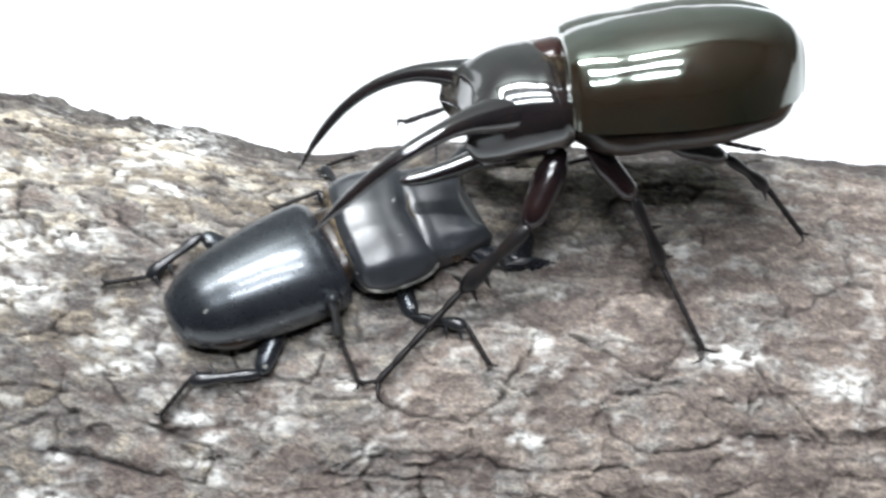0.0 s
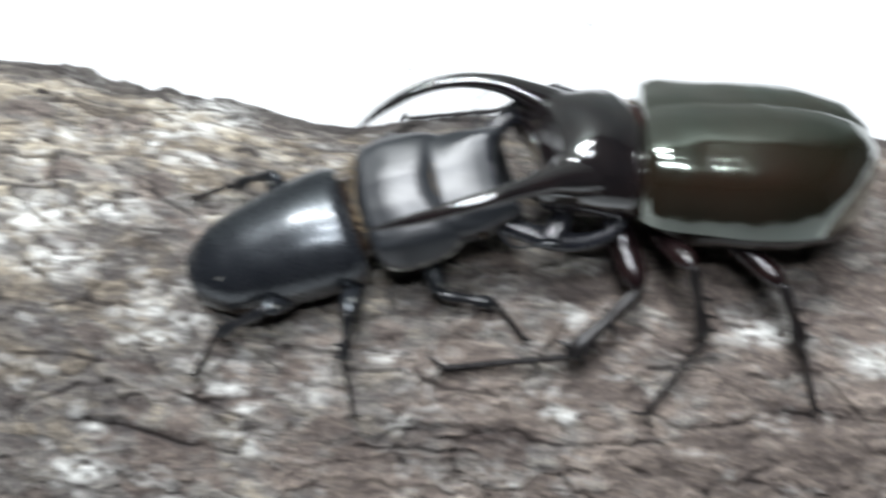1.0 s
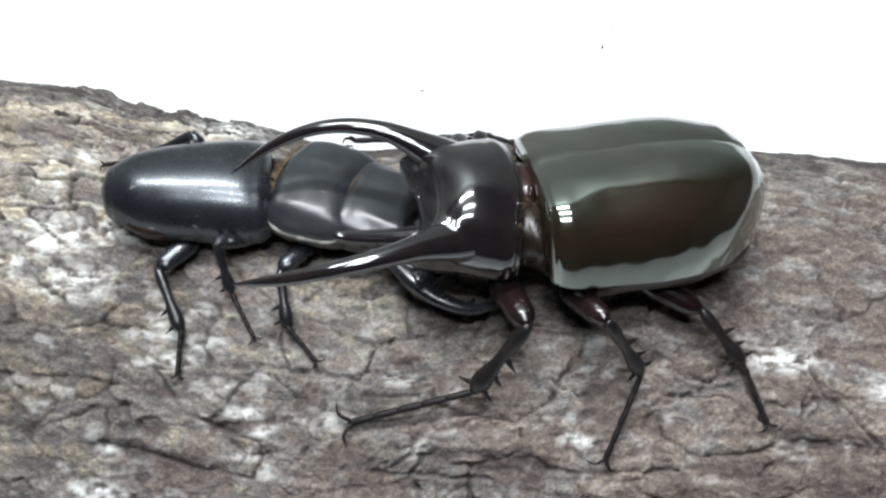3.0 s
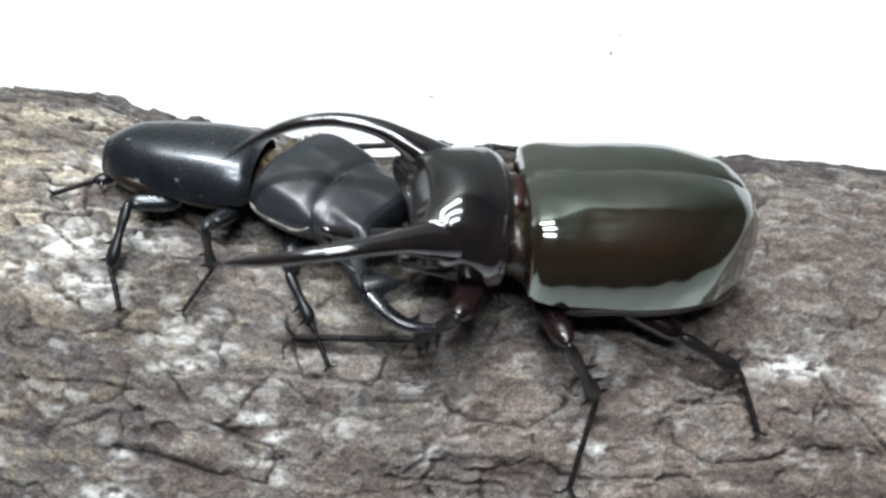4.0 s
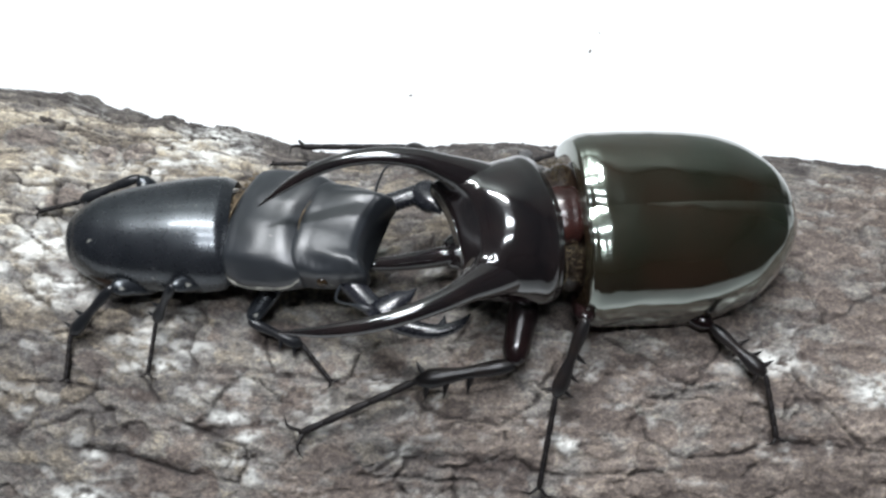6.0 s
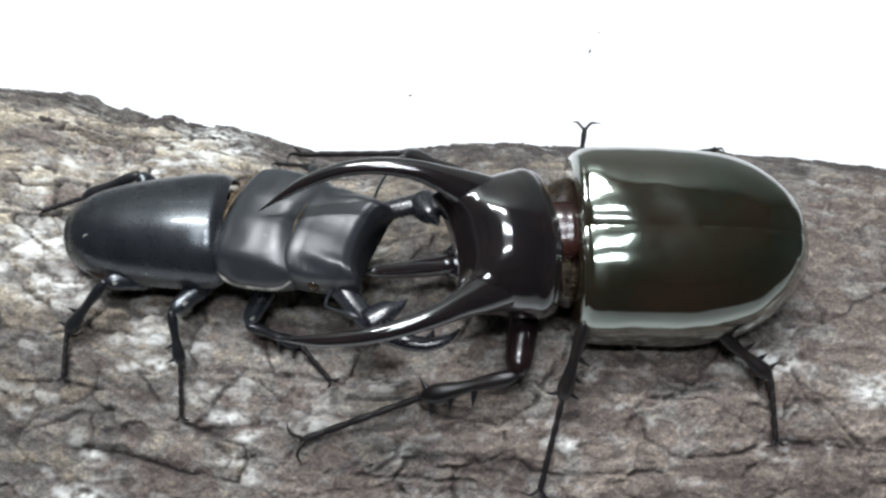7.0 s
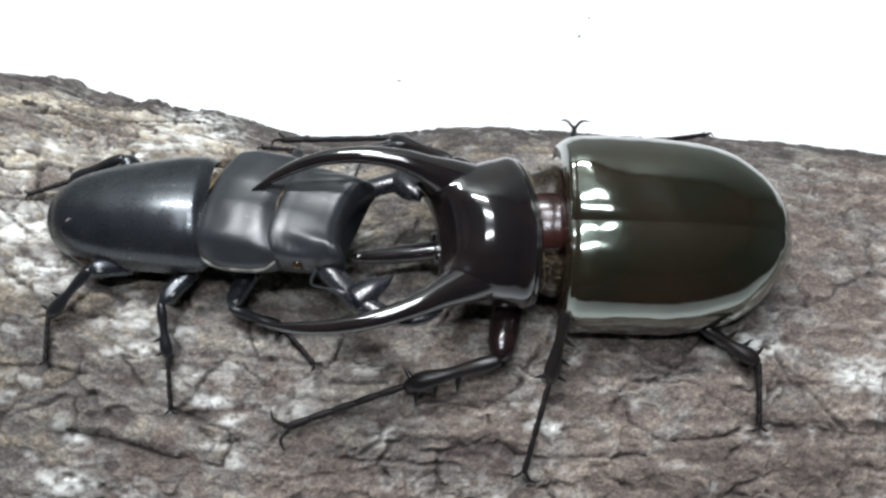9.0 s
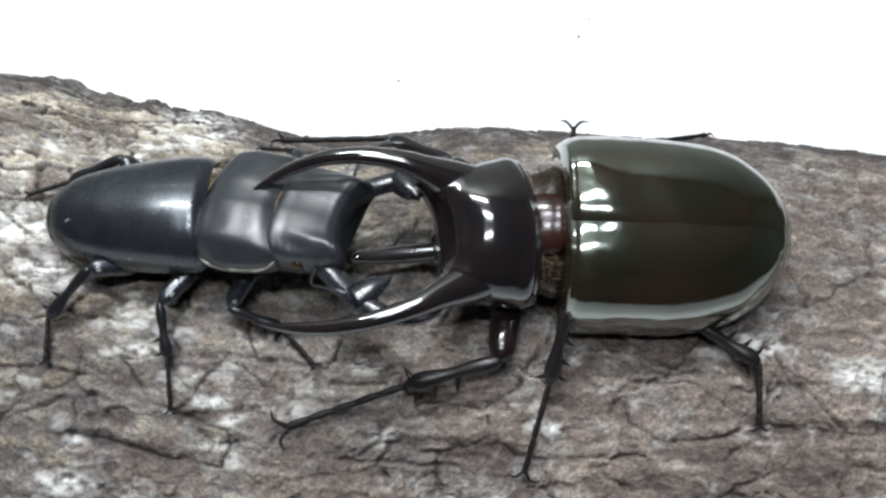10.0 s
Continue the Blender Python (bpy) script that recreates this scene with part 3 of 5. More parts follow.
def leg_meshes(spec, spines):
    """Thigh, shin and foot along +x; spec: lengths and thicknesses in mm."""
    L1, L2, L3, r = spec
    femur = tube("leg", [(0, 0, 0, 0, 0.55 * r), (0.2, 0.2 * L1, 0, 0.05, 1.0 * r), (0.6, 0.6 * L1, 0, 0.1, 1.05 * r), (0.9, 0.92 * L1, 0, 0, 0.75 * r), (1, L1, 0, 0, 0.35 * r)], 22, 12, 0.75)
    bits = [tube("tibia", [(0, -0.2, 0, 0, 0.3 * r), (0.08, 0.06 * L2, 0, 0, 0.48 * r), (0.5, 0.5 * L2, 0, 0.15, 0.45 * r), (0.9, 0.92 * L2, 0, 0, 0.62 * r), (1, L2, 0, 0, 0.3 * r)], 22, 10, 0.8)]
    for at, side in spines:
        bits.append(tube("spine", [(0, at * L2, 0, 0, 0.32 * r), (0.5, (at + 0.05) * L2, side * 0.7 * r, 0, 0.22 * r), (1, (at + 0.09) * L2, side * 1.5 * r, -0.1, 0.03)], 8, 6))
    tibia = join_meshes("tibia", bits)
    seg = []
    for i in range(5):
        a, e = i / 5.6 * L3, (i + 1) / 5.6 * L3
        seg.append(tube("t", [(0, a, 0, 0, 0.22 * r), (0.7, a + 0.75 * (e - a), 0, 0, 0.27 * r), (1, e + 0.02 * L3, 0, 0, 0.22 * r)], 8, 8))
    for side in (-1, 1):
        seg.append(tube("claw", [(0, L3 * 0.88, 0, 0, 0.15 * r), (0.5, L3 * 0.96, side * 0.08 * L3, 0.03 * L3, 0.12 * r), (1, L3 * 0.97, side * 0.17 * L3, -0.03 * L3, 0.03)], 10, 6))
    tarsus = join_meshes("tarsus", seg)
    return femur, tibia, tarsus


def add_leg(root, spec, spines, mats):
    f, t, s = leg_meshes(spec, spines)
    leg = part("leg", f, mats[0], root)
    return leg, part("tibia", t, mats[1], leg), part("tarsus", s, mats[2], leg), spec


def aim(origin, target, pole):
    """A pose at origin with +x to the target and +z as near as can be to the pole."""
    x = (target - origin).normalized()
    y = pole.cross(x).normalized()
    z = x.cross(y)
    return Matrix(((x.x, y.x, z.x, origin.x), (x.y, y.y, z.y, origin.y), (x.z, y.z, z.z, origin.z), (0, 0, 0, 1)))


def bend(hip, ankle, l1, l2, pole):
    """The knee between hip and ankle, bent towards the pole."""
    d = ankle - hip
    r = min(d.length, (l1 + l2) * 0.995)
    r = max(r, abs(l1 - l2) * 1.05 + 1e-5)
    u = d.normalized()
    a = (l1 * l1 - l2 * l2 + r * r) / (2 * r)
    h = math.sqrt(max(l1 * l1 - a * a, 1e-12))
    p = (pole - u * pole.dot(u)).normalized()
    return hip + u * a + p * h


def key_leg(leg, body_at, hip_at, feet):
    """feet: rows (t, tip x, tip v, 1 in the air or 0 on the bark, direction of the foot in degrees, way the knee swings and how far)."""
    femur, tibia, tarsus, (l1, l2, l3, r) = leg
    l1, l2, l3 = l1 * MM, l2 * MM, l3 * MM
    rows = ([], [], [])
    for t, x, v, air, way, swing, spread in feet:
        body, hip = body_at(t), hip_at(t)
        w, n, bump = log_face(x, v)
        flat = Vector((math.cos(radians(way)), math.sin(radians(way)), 0))
        cut = flat * (l3 / MM)
        rises = []
        for f in (0.08, 0.16, 0.25, 0.35, 0.45, 0.55, 0.65, 0.75, 0.85, 0.95):
            w2, n2, bump2 = log_face(x - cut.x * f, v - cut.y * f)
            rises.append((f, (w2 - w) * n.z - cut.y * f * n.y + bump2 - bump + 0.35))
        low = max(0.0, max(h for f, h in rises if f < 0.3))
        clear = max(0.0, max((h - low) / f for f, h in rises))
        n = (LOG.to_3x3() @ n).normalized()
        tip = on_log(x, v, w) + n * ((bump + 0.45 + low) * MM)
        d = LOG.to_3x3() @ flat
        up = min(0.5, max(0.10, clear * MM / l3)) * (1 - air)
        d = (d - n * d.dot(n) * (1 - air)).normalized()
        tip = tip.lerp(on_log(x, v, -5.0), air)
        ankle = tip - d * l3 * math.sqrt(1 - up * up) + n * l3 * up
        side = LOG.to_3x3() @ Vector((math.cos(radians(swing)), math.sin(radians(swing)), 0))
        reach = (ankle - hip)
        far = (l1 + l2) * 0.99
        if reach.length > far:
            ankle = hip + reach.normalized() * far
        knee = bend(hip, ankle, l1, l2, (n * math.sqrt(1 - spread * spread) + side * spread).normalized())
        fm = aim(hip, knee, n)
        tm = aim(knee, ankle, n)
        sm = aim(ankle, tip, n)
        inv = fm.inverted()
        rows[0].append((t, body.inverted() @ fm))
        rows[1].append((t, inv @ tm))
        rows[2].append((t, inv @ sm))
    return rows


def at_time(table):
    """Smooth values between rows (t, ...), never past the rows' own range."""
    T = np.array(table, float)
    x, y = T[:, 0], T[:, 1:]
    h = np.diff(x)[:, None]
    d = np.diff(y, axis=0) / h
    m = np.zeros_like(y)
    same = d[:-1] * d[1:] > 0
    w1, w2 = 2 * h[1:] + h[:-1], h[1:] + 2 * h[:-1]
    with np.errstate(divide="ignore", invalid="ignore"):
        m[1:-1] = np.where(same, (w1 + w2) / (w1 / d[:-1] + w2 / d[1:]), 0.0)

    def at(t):
        k = int(np.clip(np.searchsorted(x, t, side="right") - 1, 0, len(x) - 2))
        g = x[k + 1] - x[k]
        u = min(1.0, max(0.0, (t - x[k]) / g))
        v = (1 + 2 * u) * (1 - u) ** 2 * y[k] + u * (1 - u) ** 2 * g * m[k] + u * u * (3 - 2 * u) * y[k + 1] + u * u * (u - 1) * g * m[k + 1]
        return [float(c) for c in v]
    return at


# ---- the horned beetle ----
ELY = [(-19.6, 1.6, 1.8, -1.5), (-19.1, 4.6, 4.4, -2.4), (-17.8, 7.2, 6.8, -3.1), (-15, 10.8, 9.1, -3.6), (-11.5, 13.6, 10.4, -3.9), (-7, 15.4, 11.2, -4), (-3, 16.1, 11.5, -4), (2, 16.4, 11.4, -4), (8, 16.4, 11.0, -3.8), (11, 16.45, 10.75, -3.65), (14, 16.4, 10.4, -3.5), (16.5, 16.1, 10.0, -3.2), (18.2, 15.3, 9.4, -3.0), (19.1, 14.1, 8.6, -2.9), (19.5, 12.0, 7.2, -2.8)]


def HORN(side):
    """A thoracic horn: outwards from the shield, forwards, then down and in at its tip."""
    return [(0, 11.0, side * 6.0, 2.6, 4.6), (1, 16.0, side * 8.2, 4.4, 3.5), (2, 20.5, side * 10.0, 5.9, 2.35), (3, 25, side * 11.7, 6.6, 1.7), (4, 31, side * 13.0, 6.2, 1.4),
            (5, 37, side * 13.3, 4.4, 1.2), (6, 43, side * 12.4, 1.3, 0.95), (7, 49.0, side * 10.4, -2.8, 0.12)]


def shield_mesh():
    """The thorax shield: broad behind, cut out in front in a round bay whose wall slopes forwards to a thin lip."""
    tab = [(0, 9.8, 5.0, -5.0), (0.03, 11.4, 6.9, -6.2), (0.1, 12.2, 8.1, -7.0), (0.3, 12.0, 9.2, -7.6), (0.55, 11.0, 9.7, -7.6), (0.8, 10.2, 9.3, -7.0), (0.94, 9.7, 8.4, -5.8), (1.0, 9.2, 7.8, -4.6)]
    s = np.concatenate([np.linspace(0, 0.12, 12), np.linspace(0.15, 0.9, 26), np.linspace(0.92, 1.0, 8)])
    hw, top, bot = spline(tab, s)
    th = np.linspace(0, 2 * np.pi, 80, endpoint=False)
    c, q = np.cos(th), np.sin(th)

    def front(y, z):
        y = np.clip(abs(y), 0, 10)
        low = 19.2 + 1.7 * (y / 8.0) ** 3
        high = 16.8 + 1.6 * (y / 8.0) ** 2
        k = np.clip((z - 2.0) / 5.5, 0, 1)
        return low + (high - low) * k - 2.0 * np.clip((-1 - z) / 4, 0, 1) ** 2
    rings = []
    for i, u in enumerate(s):
        mid = (top[i] + bot[i]) / 2
        y = np.sign(c) * abs(c) ** 0.92 * hw[i]
        z = mid + np.sign(q) * abs(q) ** 0.86 * (top[i] - bot[i]) / 2
        z = z - np.where(q > 0, 1.0 * np.clip((u - 0.6) / 0.4, 0, 1) ** 2 * np.exp(-(y / 5.0) ** 2), 0)
        rear = 3.6 - 0.5 * np.cos(np.clip(abs(y) / 12, 0, 1) * np.pi)
        rings.append(np.stack([rear + u * (front(y, z) - rear), y, z], 1))
    y, z = rings[-1][:, 1], rings[-1][:, 2]
    for k in np.linspace(0.94, 0.0, 12):
        zk = 1.2 + (z - 1.2) * k
        rings.append(np.stack([front(y, zk), y * (0.97 + 0.03 * k), zk], 1))
    me = rings_mesh("pronotum", rings)
    # a hollow fillet where each horn grows out of the shield
    blend = 1.5
    co = np.array([v.co for v in me.vertices]) / MM
    no = np.array([v.normal for v in me.vertices])
    if (no * (co - co.mean(0))).sum() < 0:
        no = -no
    lift = np.zeros(len(co))
    for side in (1, -1):
        hx, hy, hz, hr = spline(HORN(side), np.linspace(1.35, 4, 60))
        gap = (np.sqrt((co[:, None, 0] - hx) ** 2 + (co[:, None, 1] - hy) ** 2 + ((co[:, None, 2] - hz) / 0.9) ** 2) - hr).min(1)
        lift = np.maximum(lift, np.clip(blend - np.clip(gap, 0, None), 0, None) ** 2 / (4 * blend))
    co = (co + no * lift[:, None]) * MM
    me.vertices.foreach_set("co", co.ravel())
    me.update()
    return me


def build_rhino():
    root = tagged(new("rhinoceros_beetle"), "glossy bronze-black three-horned beetle gripping its rival on the log", "beetle")
    xs = np.concatenate([np.linspace(-19.6, -15, 20), np.linspace(-14.5, 15, 40), np.linspace(15.3, 19.45, 22)])
    for side in (1, -1):
        def seam(pts, x, u, side=side):
            d = np.exp(-(pts[:, 1] / 0.7) ** 2)
            pts[:, 2] -= 0.20 * d
            k = np.clip((x - 10) / 9, 0, 1)            # shoulder knobs and shallow dents
            pts[:, 2] -= 0.30 * np.exp(-(pts[:, 1] / 2.6) ** 2)
            pts[:, 2] += k * 0.8 * np.exp(-((abs(pts[:, 1]) - 11.3) / 3.2) ** 2)
            pts[:, 2] += (0.006 * np.cos(pts[:, 1] * 1.15 + 0.5 * np.sin(x * 0.25)) + 0.13 * np.sin(0.42 * x + 0.5 * pts[:, 1]) * np.sin(0.31 * pts[:, 1] - 0.2 * x + 1) + 0.035 * np.sin(0.9 * x + 0.6 * pts[:, 1] + 1.3 * np.sin(0.35 * x))) * np.clip(1 - abs(pts[:, 1]) / 13, 0, 1)
            side_wall = np.clip((abs(pts[:, 1]) - 9) / 6, 0, 1)
            pts[:, 1] *= 1 + side_wall * (0.005 * np.sin(0.37 * x + side) + 0.0012 * np.sin(1.25 * x + 2 * side + 0.6 * pts[:, 2]))
            k = np.exp(-((x + 14) / 2.5) ** 2)
            pts[:, 2] += 0.35 * k * np.exp(-((abs(pts[:, 1]) - 5.5) / 2.5) ** 2)
            return pts
        me = dome("elytron", ELY, xs, 0.0 if side > 0 else -1.0, 1.0 if side > 0 else 0.0, 48, 0.84, 0.73, relief=seam)
        part("elytron", me, RHINO_ELYTRA, root, "polished dark bronze wing case")
    part("abdomen", solid("abdomen", [(-18.6, 4, -1, -3), (-15, 11, -1, -6.5), (-8, 14.6, 0, -9), (5, 15.4, 0, -10), (15, 14.0, 0, -9.5), (19.3, 10, 2, -7.5), (26, 7.5, 2.5, -5.5)], np.linspace(-18.6, 26, 38)), BELLY, root, "dark brown underside")
    part("scutellum", solid("scutellum", [(18.6, 3.0, 6.8, 2.0), (19.4, 4.4, 7.8, 2.0), (21.2, 5.0, 7.9, 2.0), (23.6, 5.0, 7.4, 2.0), (25.4, 4.6, 6.4, 2.0)], np.linspace(18.6, 25.4, 18), 28), RHINO_RED, root, "red-brown plate between wing cases and thorax")
    part("waist", solid("waist", [(18.0, 10.5, 4.4, -6), (19.6, 11.0, 5.0, -6), (22, 10.0, 5.0, -6), (26, 8.5, 4.6, -5)], np.linspace(18.0, 26, 16), 40), BELLY, root)
    rng = random.Random(4)
    for side in (1, -1):
        hairs = []
        for k in range(90):
            y0, x0 = side * rng.uniform(5.2, 10.2), rng.uniform(19.6, 23.6)
            z0 = 6.6 - 0.16 * (abs(y0) - 4) ** 1.6
            hairs.append(tube("hair", [(0, x0, y0, z0 - 0.6, 0.05), (1, x0 + rng.uniform(-0.4, 0.7), y0 + rng.uniform(-0.5, 0.5), z0 + rng.uniform(0.1, 0.5), 0.035), (2, x0 + rng.uniform(-0.6, 1.4), y0 + rng.uniform(-0.8, 0.8), z0 + rng.uniform(0.2, 0.8), 0.012)], 5, 4))
        part("hair_tuft", join_meshes("hair_tuft", hairs), RHINO_HAIR, root, "golden hairs in the waist")
    # fore body, turning on the neck at x = 20
    pro = part("pronotum", shield_mesh(), RHINO_BLACK, root, "polished black thorax shield")
    pro.matrix_basis = Matrix.Translation((20 * MM, 0, 0))
    for side in (1, -1):
        part("thoracic_horn", tube("thoracic_horn", HORN(side), 64, 20, 0.8), RHINO_BLACK, pro, "long curved black horn")
    part("collar", tube("collar", [(0, 3.6, -10.2, 0, 0.16), (1, 3.6, -9.2, 3.2, 0.16), (2, 3.7, -6, 5.2, 0.16), (3, 3.7, 0, 6.0, 0.16), (4, 3.7, 6, 5.2, 0.16), (5, 3.6, 9.2, 3.2, 0.16), (6, 3.6, 10.2, 0, 0.16)], 48, 8), RHINO_HAIR, pro, "golden hair fringe")
    part("head", solid("head", [(10, 5.5, -1, -8.5), (14, 5.0, -1.6, -9.0), (17, 3.8, -3.4, -8.6), (19.5, 2.4, -5.4, -8.0)], np.linspace(10, 19.5, 20), 28), RHINO_BLACK, pro)
    part("head_horn", tube("head_horn", [(0, 14, 0, -6.2, 2.1), (1, 19, 0.3, -6.4, 1.8), (2, 24, 0.5, -6.4, 1.6), (3, 29, 0.6, -6.0, 1.3), (4, 32, 0.6, -5.4, 0.9), (5, 33, 0.6, -5.2, 0.15)], 36, 14), RHINO_BLACK, pro, "slender black head horn")
    for side in (1, -1):
        bm = bmesh.new()
        bmesh.ops.create_uvsphere(bm, u_segments=16, v_segments=10, radius=1.2 * MM, matrix=Matrix.Translation((14 * MM, side * 4.6 * MM, -4.6 * MM)))
        me = bpy.data.meshes.new("eye")
        bm.to_mesh(me)
        bm.free()
        me.polygons.foreach_set("use_smooth", [True] * len(me.polygons))
        part("eye", me, EYE, pro)
    legs = {}
    sp = [(0.42, 1), (0.66, 1), (0.86, 1), (0.88, -1)]
    for side, tag in ((1, "l"), (-1, "r")):
        s2 = [(p, side * k) for p, k in sp]
        legs["fore_" + tag] = add_leg(root, (13.5, 16, 23, 2.3), s2, (RHINO_FEMUR, RHINO_LEG, RHINO_FOOT))
        legs["mid_" + tag] = add_leg(root, (12, 14, 17, 1.9), s2, (RHINO_FEMUR, RHINO_LEG, RHINO_FOOT))
        legs["hind_" + tag] = add_leg(root, (13, 11.5, 11.5, 1.9), s2, (RHINO_FEMUR, RHINO_LEG, RHINO_FOOT))
    return root, pro, legs


RHINO_HIPS = {"fore": (7, 7.5, -6.0), "mid": (16, 9.5, -7.5), "hind": (4, 9, -8.0)}
rhino, rhino_pro, rhino_legs = build_rhino()

# ---- the stag beetle ----


SELY = [(-14.3, 1.0, 0.1, -1.5), (-13.7, 3.4, 1.7, -2), (-12.2, 5.4, 3.1, -2.5), (-10, 7.0, 4.4, -2.7), (-5, 8.8, 5.6, -2.8), (1, 9.9, 6.2, -2.8), (7, 10.6, 6.5, -2.7), (11, 10.8, 6.2, -2.5), (13.2, 10.5, 5.6, -2.4), (14.3, 9.9, 4.5, -2.0)]


def build_stag():
    root = tagged(new("stag_beetle"), "satin black stag beetle held between the rival's horns on the log", "beetle")
    tab = SELY
    xs = np.concatenate([np.linspace(-14.3, -11, 14), np.linspace(-10.5, 11, 30), np.linspace(11.4, 14.3, 12)])
    for side in (1, -1):
        def seam(pts, x, u):
            pts[:, 2] -= 0.02 * np.exp(-(pts[:, 1] / 0.35) ** 2)
            return pts
        part("elytron", dome("elytron", tab, xs, 0.0 if side > 0 else -1.0, 1.0 if side > 0 else 0.0, 32, 0.9, 0.85, relief=seam), STAG_GLOSS, root, "satin black wing case")
    part("abdomen", solid("abdomen", [(-14, 2, -0.5, -2), (-10, 7, 0, -4.2), (0, 9.4, 0, -5.4), (11, 8.8, 0, -5.4), (14, 7.6, 2.6, -4.5), (19, 7.2, 3.0, -4)], np.linspace(-14, 19, 30)), BELLY, root)
    O = 15.0
    pt = [(-1.2, 8.2, 3.6, -3), (-0.4, 9.8, 5.0, -4), (1.8, 11.2, 6.0, -4.6), (6.5, 11.5, 6.2, -4.6), (10, 10.7, 5.7, -4.2), (12.0, 9.6, 4.7, -3.6)]

    def flat_rim(pts, x):
        k = np.clip((abs(pts[:, 1]) - 9.0) / 2.0, 0, 1)
        pts[:, 2] += k * (0.2 - pts[:, 2]) * 0.35
        up = pts[:, 2] > 0.5
        y = abs(pts[:, 1])
        dent = 0.30 * np.exp(-((y - 6.2) / 2.2) ** 2 - ((x - 3.0) / 1.8) ** 2) + 0.16 * np.exp(-((x - 7.2) / 2.0) ** 2 - ((y - 5.5) / 3.0) ** 2) + 0.42 * np.exp(-(y / 1.0) ** 2)
        pts[:, 2] -= np.where(up, dent, 0)
        e = np.clip((x - 5.4) / 6.6, -1, 1)
        pts[:, 0] += np.where(e > 0, e * (1.7 * (y / 11) ** 2 - 1.4 * np.exp(-(y / 5.0) ** 2)), e * 0.9 * np.exp(-(y / 6.0) ** 2))
        return pts
    pro = part("pronotum", solid("pronotum", pt, np.concatenate([np.linspace(-1.2, 0.6, 8), np.linspace(1.0, 12.0, 26)]), 64, 0.82, 0.66, flat_rim), STAG_BLACK, root, "broad satin black thorax shield")
    pro.matrix_basis = Matrix.Translation((O * MM, 0, 0))
    for side in (1, -1):
        edge = [(0, -0.9, side * 8.0, 2.9, 0.14), (1, -0.2, side * 9.8, 1.2, 0.26), (2, 1.9, side * 11.15, 0.5, 0.46), (3, 6.5, side * 11.45, 0.4, 0.46), (4, 11.0, side * 10.7, 0.5, 0.36), (5, 13.0, side * 9.7, 1.6, 0.14)]
        part("rim", tube("rim", edge, 40, 8), STAG_RIM, pro, "dusty pale rim of the thorax shield")
    rng = random.Random(9)
    hairs = [tube("hair", [(0, -1.9 + 0.012 * y * y, y, 3.9 - 0.012 * y * y, 0.09), (1, -2.3 + 0.012 * y * y + rng.uniform(-0.3, 0.2), y + rng.uniform(-0.4, 0.4), 4.5 - 0.014 * y * y, 0.08), (2, -2.7 + 0.012 * y * y + rng.uniform(-0.5, 0.3), y + rng.uniform(-0.7, 0.7), 4.5 - 0.016 * y * y, 0.02)], 5, 4) for y in (rng.uniform(-5, 9) for k in range(70))]
    edge = [(0, -0.9, -8.2, 2.6, 0.10), (1, -1.7, -4, 3.9, 0.12), (2, -2.0, 0, 4.2, 0.14), (3, -1.7, 4, 3.9, 0.22), (4, -0.9, 8.6, 2.4, 0.26)]
    part("fringe", join_meshes("fringe", hairs + [tube("band", edge, 36, 8)]), STAG_SEAM, pro, "tan hair fringe behind the thorax")
    ht = [(9.6, 8.2, 3.6, -3.6), (10.8, 9.0, 4.9, -4), (14, 9.3, 5.2, -4.2), (17, 9.1, 5.1, -4.0), (19.5, 8.6, 4.8, -3.5), (21.6, 8.0, 4.2, -2.8), (22.4, 7.6, 3.4, -2.4), (22.9, 7.0, 1.8, -1.8)]

    def brow(pts, x):
        k = max(0.0, (x - 14) / 8.9)
        y = abs(pts[:, 1])
        up = pts[:, 2] > 0.5
        pts[:, 0] += k * k * (1.6 * np.clip((y - 4.6) / 3.0, 0, 1) ** 2 - 1.5 * np.clip(1 - (y / 6.0) ** 2, 0, 1))     # front edge hollowed between two pointed corners
        pts[:, 2] += np.where(up, 0.9 * k * np.exp(-((y - 6.4) / 1.1) ** 2) - 0.9 * k * np.exp(-(y / 4.0) ** 2) - 0.40 * np.exp(-((y - 7.4) / 1.1) ** 2 - ((x - 16.0) / 2.0) ** 2) - 0.25 * np.exp(-(y / 0.8) ** 2) * (1 - k), 0)
        pts[:, 2] += np.where(up & (y > 7.4), 0.09 * np.sin(x * 5.1 + y * 3) * np.sin(y * 4.7), 0)
        return pts
    head = part("head", solid("head", ht, np.concatenate([np.linspace(9.6, 20, 26), np.linspace(20.4, 22.9, 16)]), 72, 0.74, 0.62, brow), STAG_BLACK, pro, "wide satin black head")
    for side in (1, -1):
        arm = [(0, 19.0, side * 6.2, -0.8, 2.3), (1, 23.4, side * 9.8, -1.2, 1.75), (2, 27.2, side * 12.0, -1.6, 1.9), (3, 31.5, side * 13.3, -2.2, 1.5), (4, 36, side * 13.0, -2.8, 1.2), (5, 39.0, side * 11.2, -3.0, 0.8), (6, 40.4, side * 9.0, -3.0, 0.1)]
        tooth = [(0, 26.6, side * 12.2, -1.6, 2.7), (1, 29.0, side * 9.8, -1.0, 2.0), (2, 30.6, side * 8.6, -0.7, 1.0), (3, 31.6, side * 7.2, -0.4, 0.08)]
        tooth2 = [(0, 36.4, side * 12.6, -2.8, 0.9), (1, 36.6, side * 11.2, -2.7, 0.5), (2, 36.5, side * 10.1, -2.6, 0.05)]
        part("mandible", join_meshes("mandible", [tube("m", arm, 30, 14, 0.8), tube("m", tooth, 14, 12, 0.8), tube("m", tooth2, 10, 10, 0.8)]), STAG_JAW, pro, "toothed black jaw")
        bm = bmesh.new()
